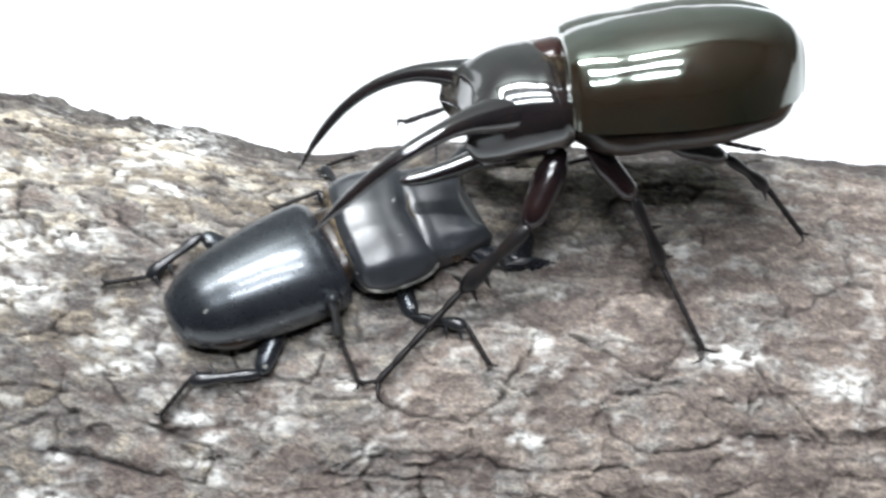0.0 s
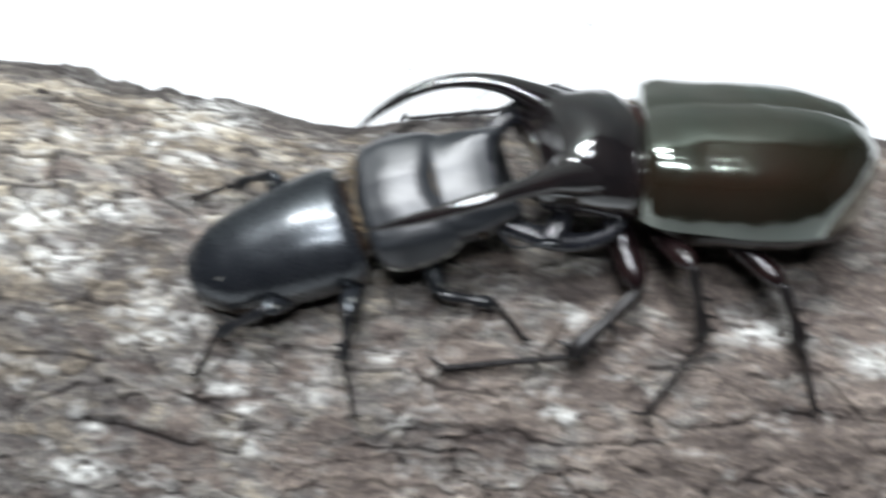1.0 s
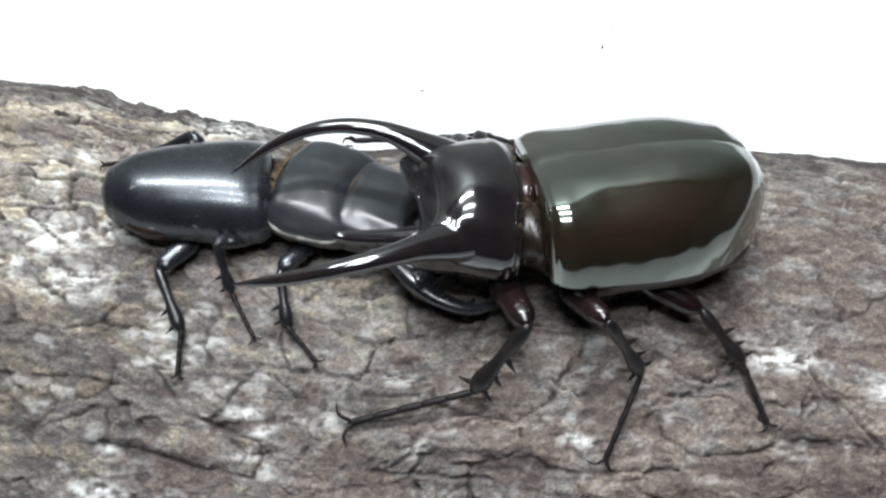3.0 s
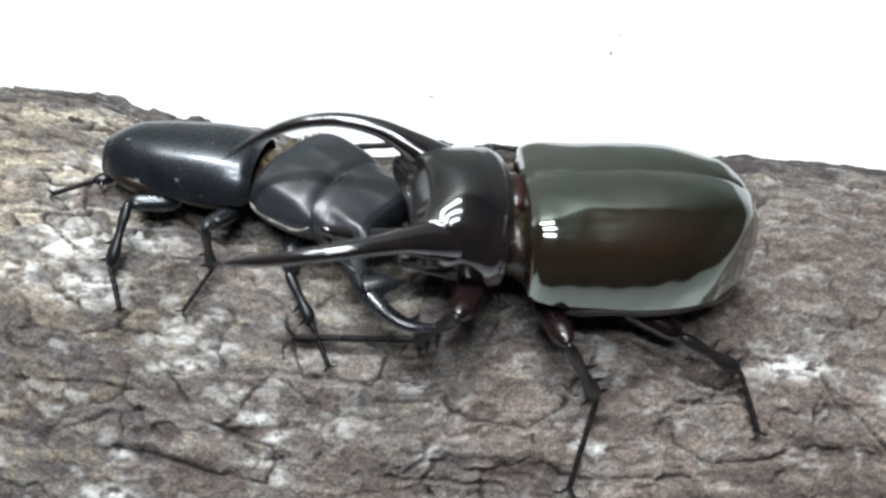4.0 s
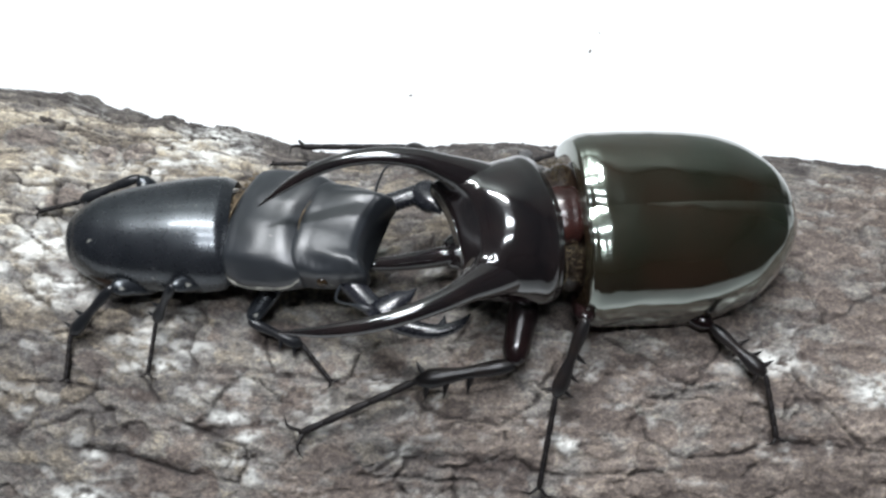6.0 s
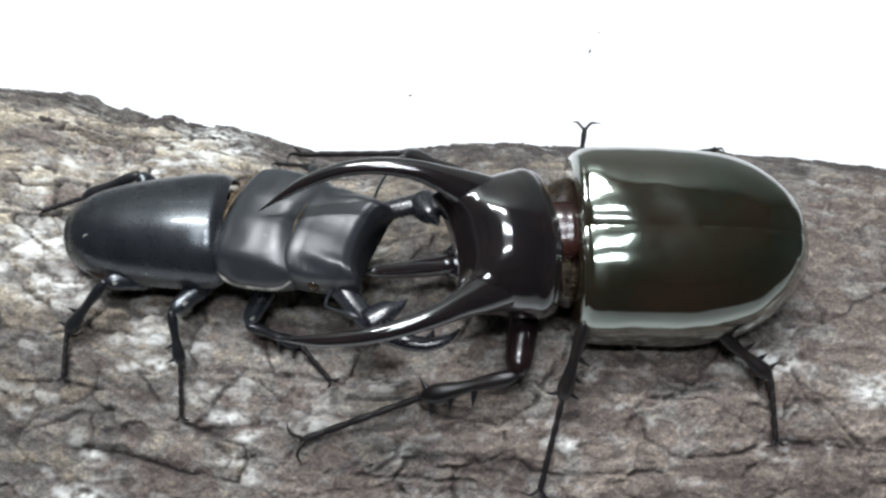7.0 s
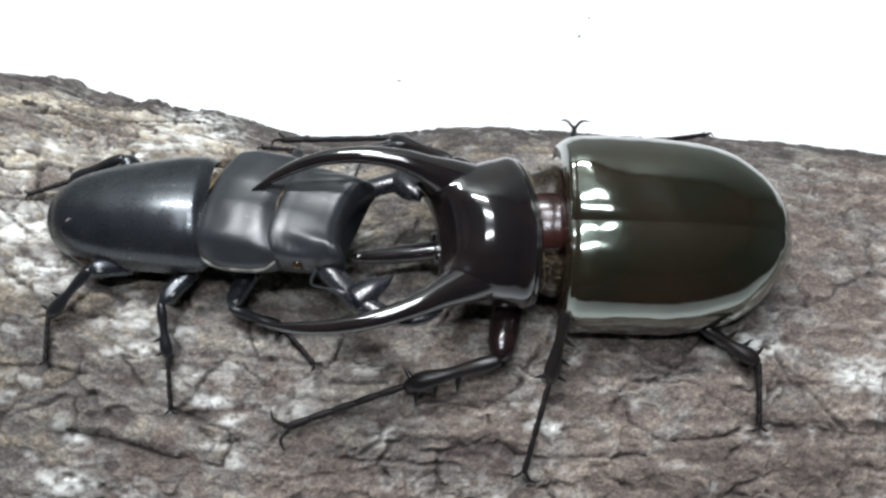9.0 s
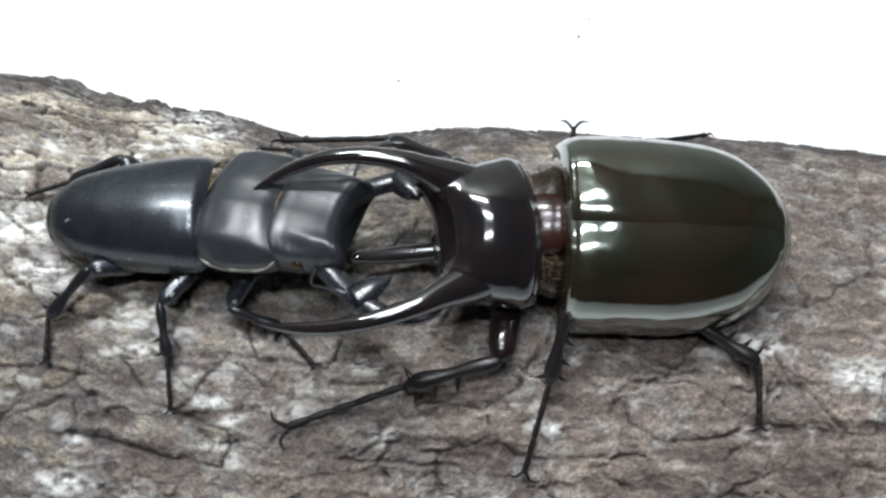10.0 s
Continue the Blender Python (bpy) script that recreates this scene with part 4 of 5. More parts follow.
        bmesh.ops.create_uvsphere(bm, u_segments=14, v_segments=10, radius=1.0 * MM, matrix=Matrix.Translation((16.5 * MM, side * 8.9 * MM, 0.8 * MM)))
        me = bpy.data.meshes.new("eye")
        bm.to_mesh(me)
        bm.free()
        me.polygons.foreach_set("use_smooth", [True] * len(me.polygons))
        part("eye", me, EYE, pro)
    for side in (1, -1):
        feeler = [(0, 19.5, side * 9.0, 0.2, 0.3), (1, 20.0, side * 11.4, 1.6, 0.22), (2, 21.2, side * 13.4, 3.0, 0.2), (3, 24.0, side * 14.2, 4.0, 0.2), (4, 26.0, side * 14.6, 4.4, 0.5), (5, 27.5, side * 14.8, 4.6, 0.15)]
        part("antenna", tube("antenna", feeler, 36, 8), STAG_BLACK, pro, "thin elbowed feeler")
    part("neck_fringe", tube("neck_fringe", [(0, 13.1, -8.3, 3.0, 0.14), (1, 11.9, -4, 4.9, 0.15), (2, 10.9, 0, 5.0, 0.16), (3, 11.9, 4, 4.95, 0.17), (4, 13.1, 8.3, 3.2, 0.17)], 36, 8), STAG_SEAM, pro, "thin tan hair line")
    legs = {}
    for side, tag in ((1, "l"), (-1, "r")):
        s2 = [(0.6, side), (0.86, side)]
        legs["fore_" + tag] = add_leg(root, (9, 9.5, 8.5, 1.6), s2, (STAG_GLOSS, STAG_LEG, RHINO_FOOT))
        legs["mid_" + tag] = add_leg(root, (10, 9, 9.5, 1.5), s2, (STAG_GLOSS, STAG_LEG, RHINO_FOOT))
        legs["hind_" + tag] = add_leg(root, (9, 11.5, 8, 1.7), s2, (STAG_GLOSS, STAG_LEG, RHINO_FOOT))
    return root, pro, legs


STAG_HIPS = {"fore": (7, 6.5, -3.6), "mid": (12, 7.0, -4.6), "hind": (2, 7.0, -4.8)}
stag, stag_pro, stag_legs = build_stag()

# ================= movement =================
# t, along, across, out (mm), heading, pitch, roll, then the fore body's turn (yaw, pitch, roll) and stretch of the neck (mm)
RHINO_ROWS = [
    (0, 41.73, 30.50, 15.00, 184.69, -2.63, 64.29, 10.45, -12.04, -8.36, -3.83),
    (0.2, 39.73, 22.67, 14.74, 180.89, -0.17, 50.75, 10.48, -7.12, -1.20, -2.82),
    (0.5, 44.23, 18.48, 11.78, 194.67, -1.70, 41.31, -4.80, -7.32, -12.67, -2.05),
    (0.8, 47.26, 14.01, 7.89, 189.23, -9.13, 45.51, 8.79, 10.56, -12.85, -2.40),
    (1, 48.80, 12.41, 9.17, 175.41, -3.12, 52.05, 17.42, 3.00, -12.67, -2.94),
    (1.2, 49.23, 14.72, 10.45, 186.65, -1.25, 46.76, 13.13, 5.73, -17.70, -1.90),
    (1.5, 37.16, 13.35, 10.10, 188.69, 0.05, 46.18, 4.05, 11.53, -18.13, -1.90),
    (1.8, 36.44, 11.11, 9.84, 182.50, -2.94, 57.03, 12.34, 9.56, -17.67, -1.14),
    (2, 28.20, 8.28, 8.99, 190.78, 4.45, 47.86, 10.98, 13.96, -16.08, -2.55),
    (2.2, 27.65, 6.55, 10.07, 183.73, 14.98, 46.07, -5.51, 3.73, -19.90, -2.98),
    (3.3, 27.45, 11.55, 10.46, 187.95, 5.76, 50.77, 2.17, 6.36, -19.26, -1.84),
    (3.5, 27.51, 8.25, 11.79, 184.42, 7.12, 50.00, 5.23, 3.31, -16.56, -2.60),
    (4, 24.06, 7.46, 11.63, 179.33, 4.68, 49.36, 4.18, 7.14, -14.16, -1.75),
    (4.2, 18.08, 6.73, 7.03, 175.29, 2.86, 38.01, 31.61, 40.02, -12.01, 1.15),
    (4.5, 27.36, 10.19, 10.26, 182.04, 5.53, 43.67, 15.59, 6.32, -4.19, -1.20),
    (4.7, 28.88, 12.44, 7.96, 186.21, 14.24, 20.75, 2.25, -10.99, -3.67, -1.78),
    (5, 33.50, 13.77, 7.38, 193.14, 13.74, 14.37, 0.64, -7.61, 0.53, -1.18),
    (5.5, 36.27, 9.88, 7.18, 185.47, 14.10, 17.08, 3.99, -1.24, 3.75, -0.39),
    (7, 37.20, 3.55, 11.75, 178.61, 5.20, 14.07, 8.12, 5.41, 2.54, -0.63),
    (9.5, 37.62, 2.18, 10.67, 177.58, 7.10, 9.58, 7.12, 0.94, 4.26, -0.21),
    (10, 37.62, 2.18, 10.67, 177.58, 7.10, 9.58, 7.12, 0.94, 4.26, -0.21),
]
STAG_ROWS = [
    (0, -29.13, -2.80, 10.81, 24.10, -14.20, -28.04, -8.31, -4.65, 4.66, 3.11),
    (0.2, -30.20, -5.13, 13.04, 19.19, -16.04, -25.97, -12.37, 3.10, -18.0, 3.08),
    (0.5, -28.98, -0.73, 12.33, 11.08, -10.90, -15.29, -1.63, -3.85, -6.08, 2.87),
    (0.8, -30.26, 0.46, 11.18, 8.30, -4.29, -29.70, -0.26, -1.48, 9.26, 2.97),
    (1, -31.12, -1.84, 12.0, 20.22, -2.0, -24.0, -7.78, 2.0, 4.0, 3.20),
    (1.2, -29.90, -1.69, 10.90, 18.65, -4.46, -39.79, -11.19, 1.18, 18.12, 2.61),
    (1.5, -41.61, 6.43, 6.30, 17.33, -16.36, -49.88, -24.71, -13.32, 7.15, 0.59),
    (1.8, -41.98, 4.95, 11.04, 6.86, -1.10, -38.47, -13.00, -0.02, -4.55, 2.87),
    (2, -46.41, 5.14, 8.40, 5.42, -7.26, -35.58, -33.01, 3.26, -8.74, 1.23),
    (2.2, -46.95, 7.69, 8.2, 9.70, -3.31, -52.0, -30.96, -3.83, -12.0, 1.33),
    (3.3, -50.02, 12.93, 3.83, -1.37, -10.92, -37.23, -22.63, 4.30, 0.02, 3.34),
    (3.5, -48.27, 9.69, 5.99, -0.96, -4.84, -34.12, -26.67, 6.91, -1.56, 3.03),
    (4, -53.77, 18.99, 0.64, -7.79, 0.88, -61.56, -29.06, -6.89, 14.20, 4.44),
    (4.2, -51.73, 17.50, 2.27, -9.44, 0.32, -37.89, 6.98, 0.52, -2.61, -0.05),
    (4.5, -53.65, 9.57, 8.38, 2.40, -4.24, -37.86, -29.63, 7.27, -14.55, 2.51),
    (4.7, -52.60, 7.42, 7.28, 1.39, -6.39, -33.71, -8.82, 5.97, -3.68, 1.34),
    (5, -49.09, 6.09, 7.52, -2.19, -10.42, -21.77, -5.84, 1.78, 5.19, 1.79),
    (5.5, -51.59, 5.35, 8.74, 2.90, -2.97, -33.16, -15.21, 9.22, 2.09, 2.00),
    (7, -52.43, 6.28, 9.05, 1.30, 3.71, -34.0, -17.49, 4.38, 0.0, 2.0),
    (9.5, -52.11, 6.25, 9.47, 1.63, 4.64, -33.5, -14.10, 3.42, -1.5, 1.3),
    (10, -52.11, 6.25, 9.47, 1.63, 4.64, -33.5, -14.10, 3.42, -1.5, 1.3),
]
RHINO_FEET = {
    "fore_l": [
        (0.0, -9.6, -21.5, 0.0, 227.0, 329.0, 0.74), (0.05, -9.6, -21.5, 0.0, 227.0, 329.0, 0.74), (0.25, -4.7, -20.0, 0.0, 203.0, 339.0, 0.29),
        (0.3, -4.7, -20.0, 0.0, 203.0, 339.0, 0.29), (0.35, -4.7, -20.0, 0.0, 203.0, 339.0, 0.29), (0.55, -0.9, -22.5, 0.0, 196.0, 356.0, 0.46),
        (0.6, -0.9, -22.5, 0.0, 196.0, 356.0, 0.46), (0.8, -2.0, -22.4, 0.0, 190.0, 356.0, 0.56), (1.0, -5.1, -22.1, 0.0, 185.0, 334.0, 0.98),
        (1.05, -5.1, -22.1, 0.0, 185.0, 334.0, 0.98), (1.15, 0.8, -19.1, 0.0, 192.0, 343.0, 0.48), (1.2, 0.8, -19.1, 0.0, 192.0, 343.0, 0.48),
        (1.25, 0.8, -19.1, 0.0, 192.0, 343.0, 0.48), (1.45, -8.4, -20.9, 0.0, 180.0, 363.0, 0.53), (1.5, -8.4, -20.9, 0.0, 180.0, 363.0, 0.53),
        (1.55, -8.4, -20.9, 0.0, 180.0, 363.0, 0.53), (1.75, -13.5, -18.0, 0.0, 195.0, 327.0, 0.29), (1.8, -13.5, -18.0, 0.0, 195.0, 327.0, 0.29),
        (1.85, -13.5, -18.0, 0.0, 195.0, 327.0, 0.29), (1.95, -25.8, -22.6, 0.0, 182.0, 338.0, 0.81), (2.0, -25.8, -22.6, 0.0, 182.0, 338.0, 0.81),
        (2.2, -25.6, -23.6, 0.0, 186.0, 349.0, 0.86), (2.25, -25.6, -23.6, 0.0, 186.0, 349.0, 0.86), (3.25, -22.1, -27.8, 0.0, 196.0, 356.0, 0.56),
        (3.3, -22.1, -27.8, 0.0, 196.0, 356.0, 0.56), (3.5, -22.6, -28.7, 0.0, 195.0, 351.0, 0.66), (3.55, -22.6, -28.7, 0.0, 195.0, 351.0, 0.66),
        (3.95, -34.6, -12.2, 0.0, 178.0, 313.0, 0.32), (4.0, -34.6, -12.2, 0.0, 178.0, 313.0, 0.32), (4.1, -45.1, -11.0, 0.0, 168.0, 321.0, 0.84),
        (4.2, -45.6, -11.1, 0.0, 168.0, 318.0, 0.98), (4.3, -45.8, -11.2, 0.0, 170.0, 318.0, 0.98), (4.35, -45.8, -11.2, 0.0, 170.0, 318.0, 0.98),
        (4.45, -26.0, -18.9, 0.0, 189.0, 325.0, 0.39), (4.5, -26.0, -18.9, 0.0, 189.0, 325.0, 0.39), (4.55, -26.0, -18.9, 0.0, 189.0, 325.0, 0.39),
        (4.65, -38.3, -24.9, 0.0, 199.0, 316.0, 0.98), (4.7, -38.3, -24.9, 0.0, 199.0, 316.0, 0.98), (4.75, -38.3, -24.9, 0.0, 199.0, 316.0, 0.98),
        (4.95, -26.2, -30.3, 0.0, 204.0, 338.0, 0.98), (5.0, -26.2, -30.3, 0.0, 204.0, 338.0, 0.98), (5.5, -28.1, -28.4, 0.0, 205.0, 317.0, 0.98),
        (7.5, -27.7, -29.7, 0.0, 199.0, 314.0, 0.86), (9.0, -27.8, -29.9, 0.0, 199.0, 313.0, 0.85), (10.0, -27.7, -29.8, 0.0, 199.0, 313.0, 0.85),
    ],
    "mid_l": [
        (0.0, 48.0, -18.2, 0.0, 293.0, 32.0, 0.94), (0.05, 48.0, -18.2, 0.0, 293.0, 32.0, 0.94), (0.25, 30.2, -32.1, 0.0, 270.0, 184.0, 0.33),
        (0.3, 30.2, -32.1, 0.0, 270.0, 184.0, 0.33), (0.6, 28.3, -31.8, 0.0, 228.0, 202.0, 0.22), (0.8, 27.3, -31.2, 0.0, 230.0, 24.0, 0.0),
        (1.0, 29.6, -30.3, 0.0, 232.0, 22.0, 0.18), (1.05, 29.6, -30.3, 0.0, 232.0, 22.0, 0.18), (1.15, 29.6, -26.2, 0.0, 224.0, 30.0, 0.11),
        (1.2, 29.6, -26.2, 0.0, 224.0, 30.0, 0.11), (1.5, 29.9, -26.3, 0.0, 229.0, -125.0, 0.04), (1.55, 29.9, -26.3, 0.0, 229.0, -125.0, 0.04),
        (1.75, 19.7, -33.6, 0.0, 238.0, 13.0, 0.22), (1.8, 19.7, -33.6, 0.0, 238.0, 13.0, 0.22), (2.0, 19.0, -33.8, 0.0, 239.0, 48.0, 0.01),
        (2.2, 19.1, -33.8, 0.0, 239.0, 49.0, 0.12), (3.3, 20.7, -33.8, 0.0, 250.0, 43.0, 0.08), (3.5, 19.6, -34.0, 0.0, 243.0, 44.0, 0.12),
        (3.55, 19.6, -34.0, 0.0, 243.0, 44.0, 0.12), (3.95, 12.9, -37.3, 0.0, 254.0, 204.0, 0.02), (4.0, 12.9, -37.3, 0.0, 254.0, 204.0, 0.02),
        (4.1, 11.9, -37.4, 0.0, 246.0, 38.0, 0.33), (4.2, 12.9, -37.7, 0.0, 248.0, 37.0, 0.41), (4.3, 13.3, -37.6, 0.0, 265.0, 211.0, 0.18),
        (4.5, 13.1, -37.3, 0.0, 265.0, 188.0, 0.12), (4.7, 13.2, -37.5, 0.0, 268.0, 364.0, 0.06), (5.0, 12.5, -37.6, 0.0, 261.0, 359.0, 0.45),
        (5.5, 12.7, -37.9, 0.0, 261.0, 350.0, 0.06), (7.5, 12.8, -38.2, 0.0, 256.0, 527.0, 0.05), (9.0, 12.8, -38.0, 0.0, 255.0, 527.0, 0.05),
        (10.0, 12.9, -37.9, 0.0, 255.0, 527.0, 0.05),
    ],
    "hind_l": [
        (0.0, 70.7, -3.0, 0.0, 265.0, 67.0, 0.98), (0.3, 69.6, -2.5, 0.0, 259.0, 75.0, 0.98), (0.35, 69.6, -2.5, 0.0, 259.0, 75.0, 0.98),
        (0.55, 73.3, -6.7, 0.0, 270.0, 83.0, 0.98), (0.6, 73.3, -6.7, 0.0, 270.0, 83.0, 0.98), (0.65, 73.3, -6.7, 0.0, 270.0, 83.0, 0.98),
        (0.95, 58.4, -29.4, 0.0, 281.0, 32.0, 0.41), (1.0, 58.4, -29.4, 0.0, 281.0, 32.0, 0.41), (1.2, 56.8, -30.0, 0.0, 255.0, 44.0, 0.65),
        (1.25, 56.8, -30.0, 0.0, 255.0, 44.0, 0.65), (1.45, 60.8, -29.7, 0.0, 263.0, -119.0, 0.02), (1.5, 60.8, -29.7, 0.0, 263.0, -119.0, 0.02),
        (1.8, 59.3, -27.9, 0.0, 257.0, -293.0, 0.98), (2.0, 60.3, -28.1, 0.0, 268.0, -283.0, 0.8), (2.2, 60.3, -28.0, 0.0, 274.0, -288.0, 0.98),
        (2.25, 60.3, -28.0, 0.0, 274.0, -288.0, 0.98), (3.25, 45.8, -27.3, 0.0, 295.0, -313.0, 0.82), (3.3, 45.8, -27.3, 0.0, 295.0, -313.0, 0.82),
        (3.5, 46.6, -28.4, 0.0, 310.0, -317.0, 0.54), (4.0, 45.3, -30.2, 0.0, 272.0, -474.0, 0.03), (4.2, 45.7, -31.3, 0.0, 260.0, -297.0, 0.98),
        (4.25, 45.7, -31.3, 0.0, 260.0, -297.0, 0.98), (4.45, 49.6, -32.3, 0.0, 257.0, -307.0, 0.98), (4.5, 49.6, -32.3, 0.0, 257.0, -307.0, 0.98),
        (4.7, 51.1, -29.5, 0.0, 275.0, -308.0, 0.98), (5.0, 51.7, -29.5, 0.0, 278.0, -314.0, 0.98), (5.5, 52.2, -29.7, 0.0, 278.0, -311.0, 0.69),
        (7.5, 51.8, -29.9, 0.0, 273.0, -308.0, 0.21), (9.0, 51.8, -30.2, 0.0, 270.0, -307.0, 0.11), (10.0, 51.9, -30.1, 0.0, 270.0, -307.0, 0.11),
    ],
    "fore_r": [
        (0.0, -6.1, 23.7, 0.0, 207.0, 100.0, 0.16), (0.05, -6.1, 23.7, 0.0, 207.0, 100.0, 0.16), (0.55, -8.3, 20.1, 0.0, 180.0, 86.0, 0.1),
        (0.6, -8.3, 20.1, 0.0, 180.0, 86.0, 0.1), (0.65, -8.3, 20.1, 0.0, 180.0, 86.0, 0.1), (0.8, -9.0, 20.6, 0.0, 178.0, 90.0, 0.1), (0.9, -7.9, 43.4, 1.0, 145.0, 110.0, 0.5),
        (1.0, -11.5, 21.2, 0.0, 176.0, 130.0, 0.1), (1.45, -17.6, 23.2, 0.0, 171.0, 261.0, 0.12),
        (1.5, -17.6, 23.2, 0.0, 171.0, 261.0, 0.12), (1.6, -17.8, 23.2, 0.0, 171.0, 261.0, 0.12), (1.7, -34.2, 34.8, 1.0, 166.0, 300.0, 0.3), (1.8, -18.5, 23.2, 0.0, 172.0, 275.0, 0.14), (3.25, -27.5, 22.9, 0.0, 183.0, 380.0, 0.48),
        (3.3, -27.5, 22.9, 0.0, 183.0, 380.0, 0.48), (3.5, -30.7, 22.7, 0.0, 179.0, 380.0, 0.98), (4.5, -33.6, 23.1, 0.0, 182.0, 413.0, 0.98),
        (4.55, -33.6, 23.1, 0.0, 182.0, 413.0, 0.98), (4.65, -42.8, 20.9, 0.0, 187.0, 440.0, 0.87), (4.7, -42.8, 20.9, 0.0, 187.0, 440.0, 0.87),
        (4.75, -42.8, 20.9, 0.0, 187.0, 440.0, 0.87), (4.95, -19.7, 30.8, 1.0, 166.0, 371.0, 0.22), (5.0, -19.7, 30.8, 1.0, 166.0, 371.0, 0.22),
        (5.05, -19.7, 30.8, 1.0, 166.0, 371.0, 0.22), (5.15, -23.8, 22.7, 0.0, 172.0, 411.0, 0.38), (5.2, -23.8, 22.7, 0.0, 172.0, 411.0, 0.38),
        (5.25, -23.8, 22.7, 0.0, 172.0, 411.0, 0.38), (5.45, -36.9, 22.6, 0.0, 180.0, 426.0, 0.98), (5.5, -36.9, 22.6, 0.0, 180.0, 426.0, 0.98),
        (7.5, -35.9, 20.3, 0.0, 179.0, 423.0, 0.98), (10.0, -35.6, 20.2, 0.0, 179.0, 423.0, 0.98),
    ],
    "mid_r": [
        (0.0, 22.3, 16.5, 0.0, 207.0, 345.0, 0.13), (0.05, 22.3, 16.5, 0.0, 207.0, 345.0, 0.13), (0.55, 18.0, 23.5, 0.0, 211.0, 421.0, 0.98),
        (0.6, 18.0, 23.5, 0.0, 211.0, 421.0, 0.98), (0.65, 18.0, 23.5, 0.0, 211.0, 421.0, 0.98), (0.75, 22.1, 23.3, 0.0, 194.0, 412.0, 0.32),
        (0.8, 22.1, 23.3, 0.0, 194.0, 412.0, 0.32), (0.85, 22.1, 23.3, 0.0, 194.0, 412.0, 0.32), (1.45, 11.6, 16.2, 0.0, 194.0, 360.0, 0.95),
        (1.5, 11.6, 16.2, 0.0, 194.0, 360.0, 0.95), (1.55, 11.6, 16.2, 0.0, 194.0, 360.0, 0.95), (3.45, 17.2, 18.7, 0.0, 344.0, 540.0, 0.95),
        (3.5, 17.2, 18.7, 0.0, 344.0, 540.0, 0.95), (5.0, 17.4, 20.6, 0.0, 333.0, 540.0, 0.95), (5.05, 17.4, 20.6, 0.0, 333.0, 540.0, 0.95),
        (5.35, 27.9, 20.9, 0.0, 333.0, 540.0, 0.95), (5.4, 27.9, 20.9, 0.0, 333.0, 540.0, 0.95), (5.5, 35.9, 35.0, 1.0, 419.0, 360.0, 0.6),
        (5.6, 27.8, 21.1, 0.0, 333.0, 540.0, 0.95), (5.65, 27.8, 21.1, 0.0, 333.0, 540.0, 0.95), (6.45, 22.5, 23.6, 1.0, 438.0, 540.0, 0.95),
        (6.5, 22.5, 23.6, 1.0, 438.0, 540.0, 0.95), (7.0, 23.3, 26.5, 1.0, 442.0, 540.0, 0.95), (7.5, 24.2, 24.2, 1.0, 442.0, 540.0, 0.95),
        (10.0, 24.0, 23.8, 1.0, 445.0, 540.0, 0.95),
    ],
    "hind_r": [
        (0.0, 72.6, 19.0, 0.0, 352.0, 60.0, 0.81), (0.05, 72.6, 19.0, 0.0, 352.0, 60.0, 0.81), (0.55, 79.9, 20.2, 0.0, 333.0, 89.0, 0.98),
        (0.6, 79.9, 20.2, 0.0, 333.0, 89.0, 0.98), (0.65, 79.9, 20.2, 0.0, 333.0, 89.0, 0.98), (1.45, 69.8, 18.8, 0.0, 342.0, 98.0, 0.98),
        (1.5, 69.8, 18.8, 0.0, 342.0, 98.0, 0.98), (1.55, 69.8, 18.8, 0.0, 342.0, 98.0, 0.98), (3.45, 53.7, 19.1, 0.0, 346.0, 116.0, 0.98),
        (3.5, 53.7, 19.1, 0.0, 346.0, 116.0, 0.98), (3.55, 53.7, 19.1, 0.0, 346.0, 116.0, 0.98), (4.15, 41.2, 21.2, 0.0, 315.0, 113.0, 0.93),
        (4.2, 41.2, 21.2, 0.0, 315.0, 113.0, 0.93), (4.25, 41.2, 21.2, 0.0, 315.0, 113.0, 0.93), (5.45, 54.3, 19.9, 0.0, 326.0, 107.0, 0.98),
        (5.5, 54.3, 19.9, 0.0, 326.0, 107.0, 0.98), (7.5, 57.4, 22.0, 0.0, 352.0, 124.0, 0.11), (10.0, 57.9, 22.0, 0.0, 352.0, 125.0, 0.11),
    ],
}
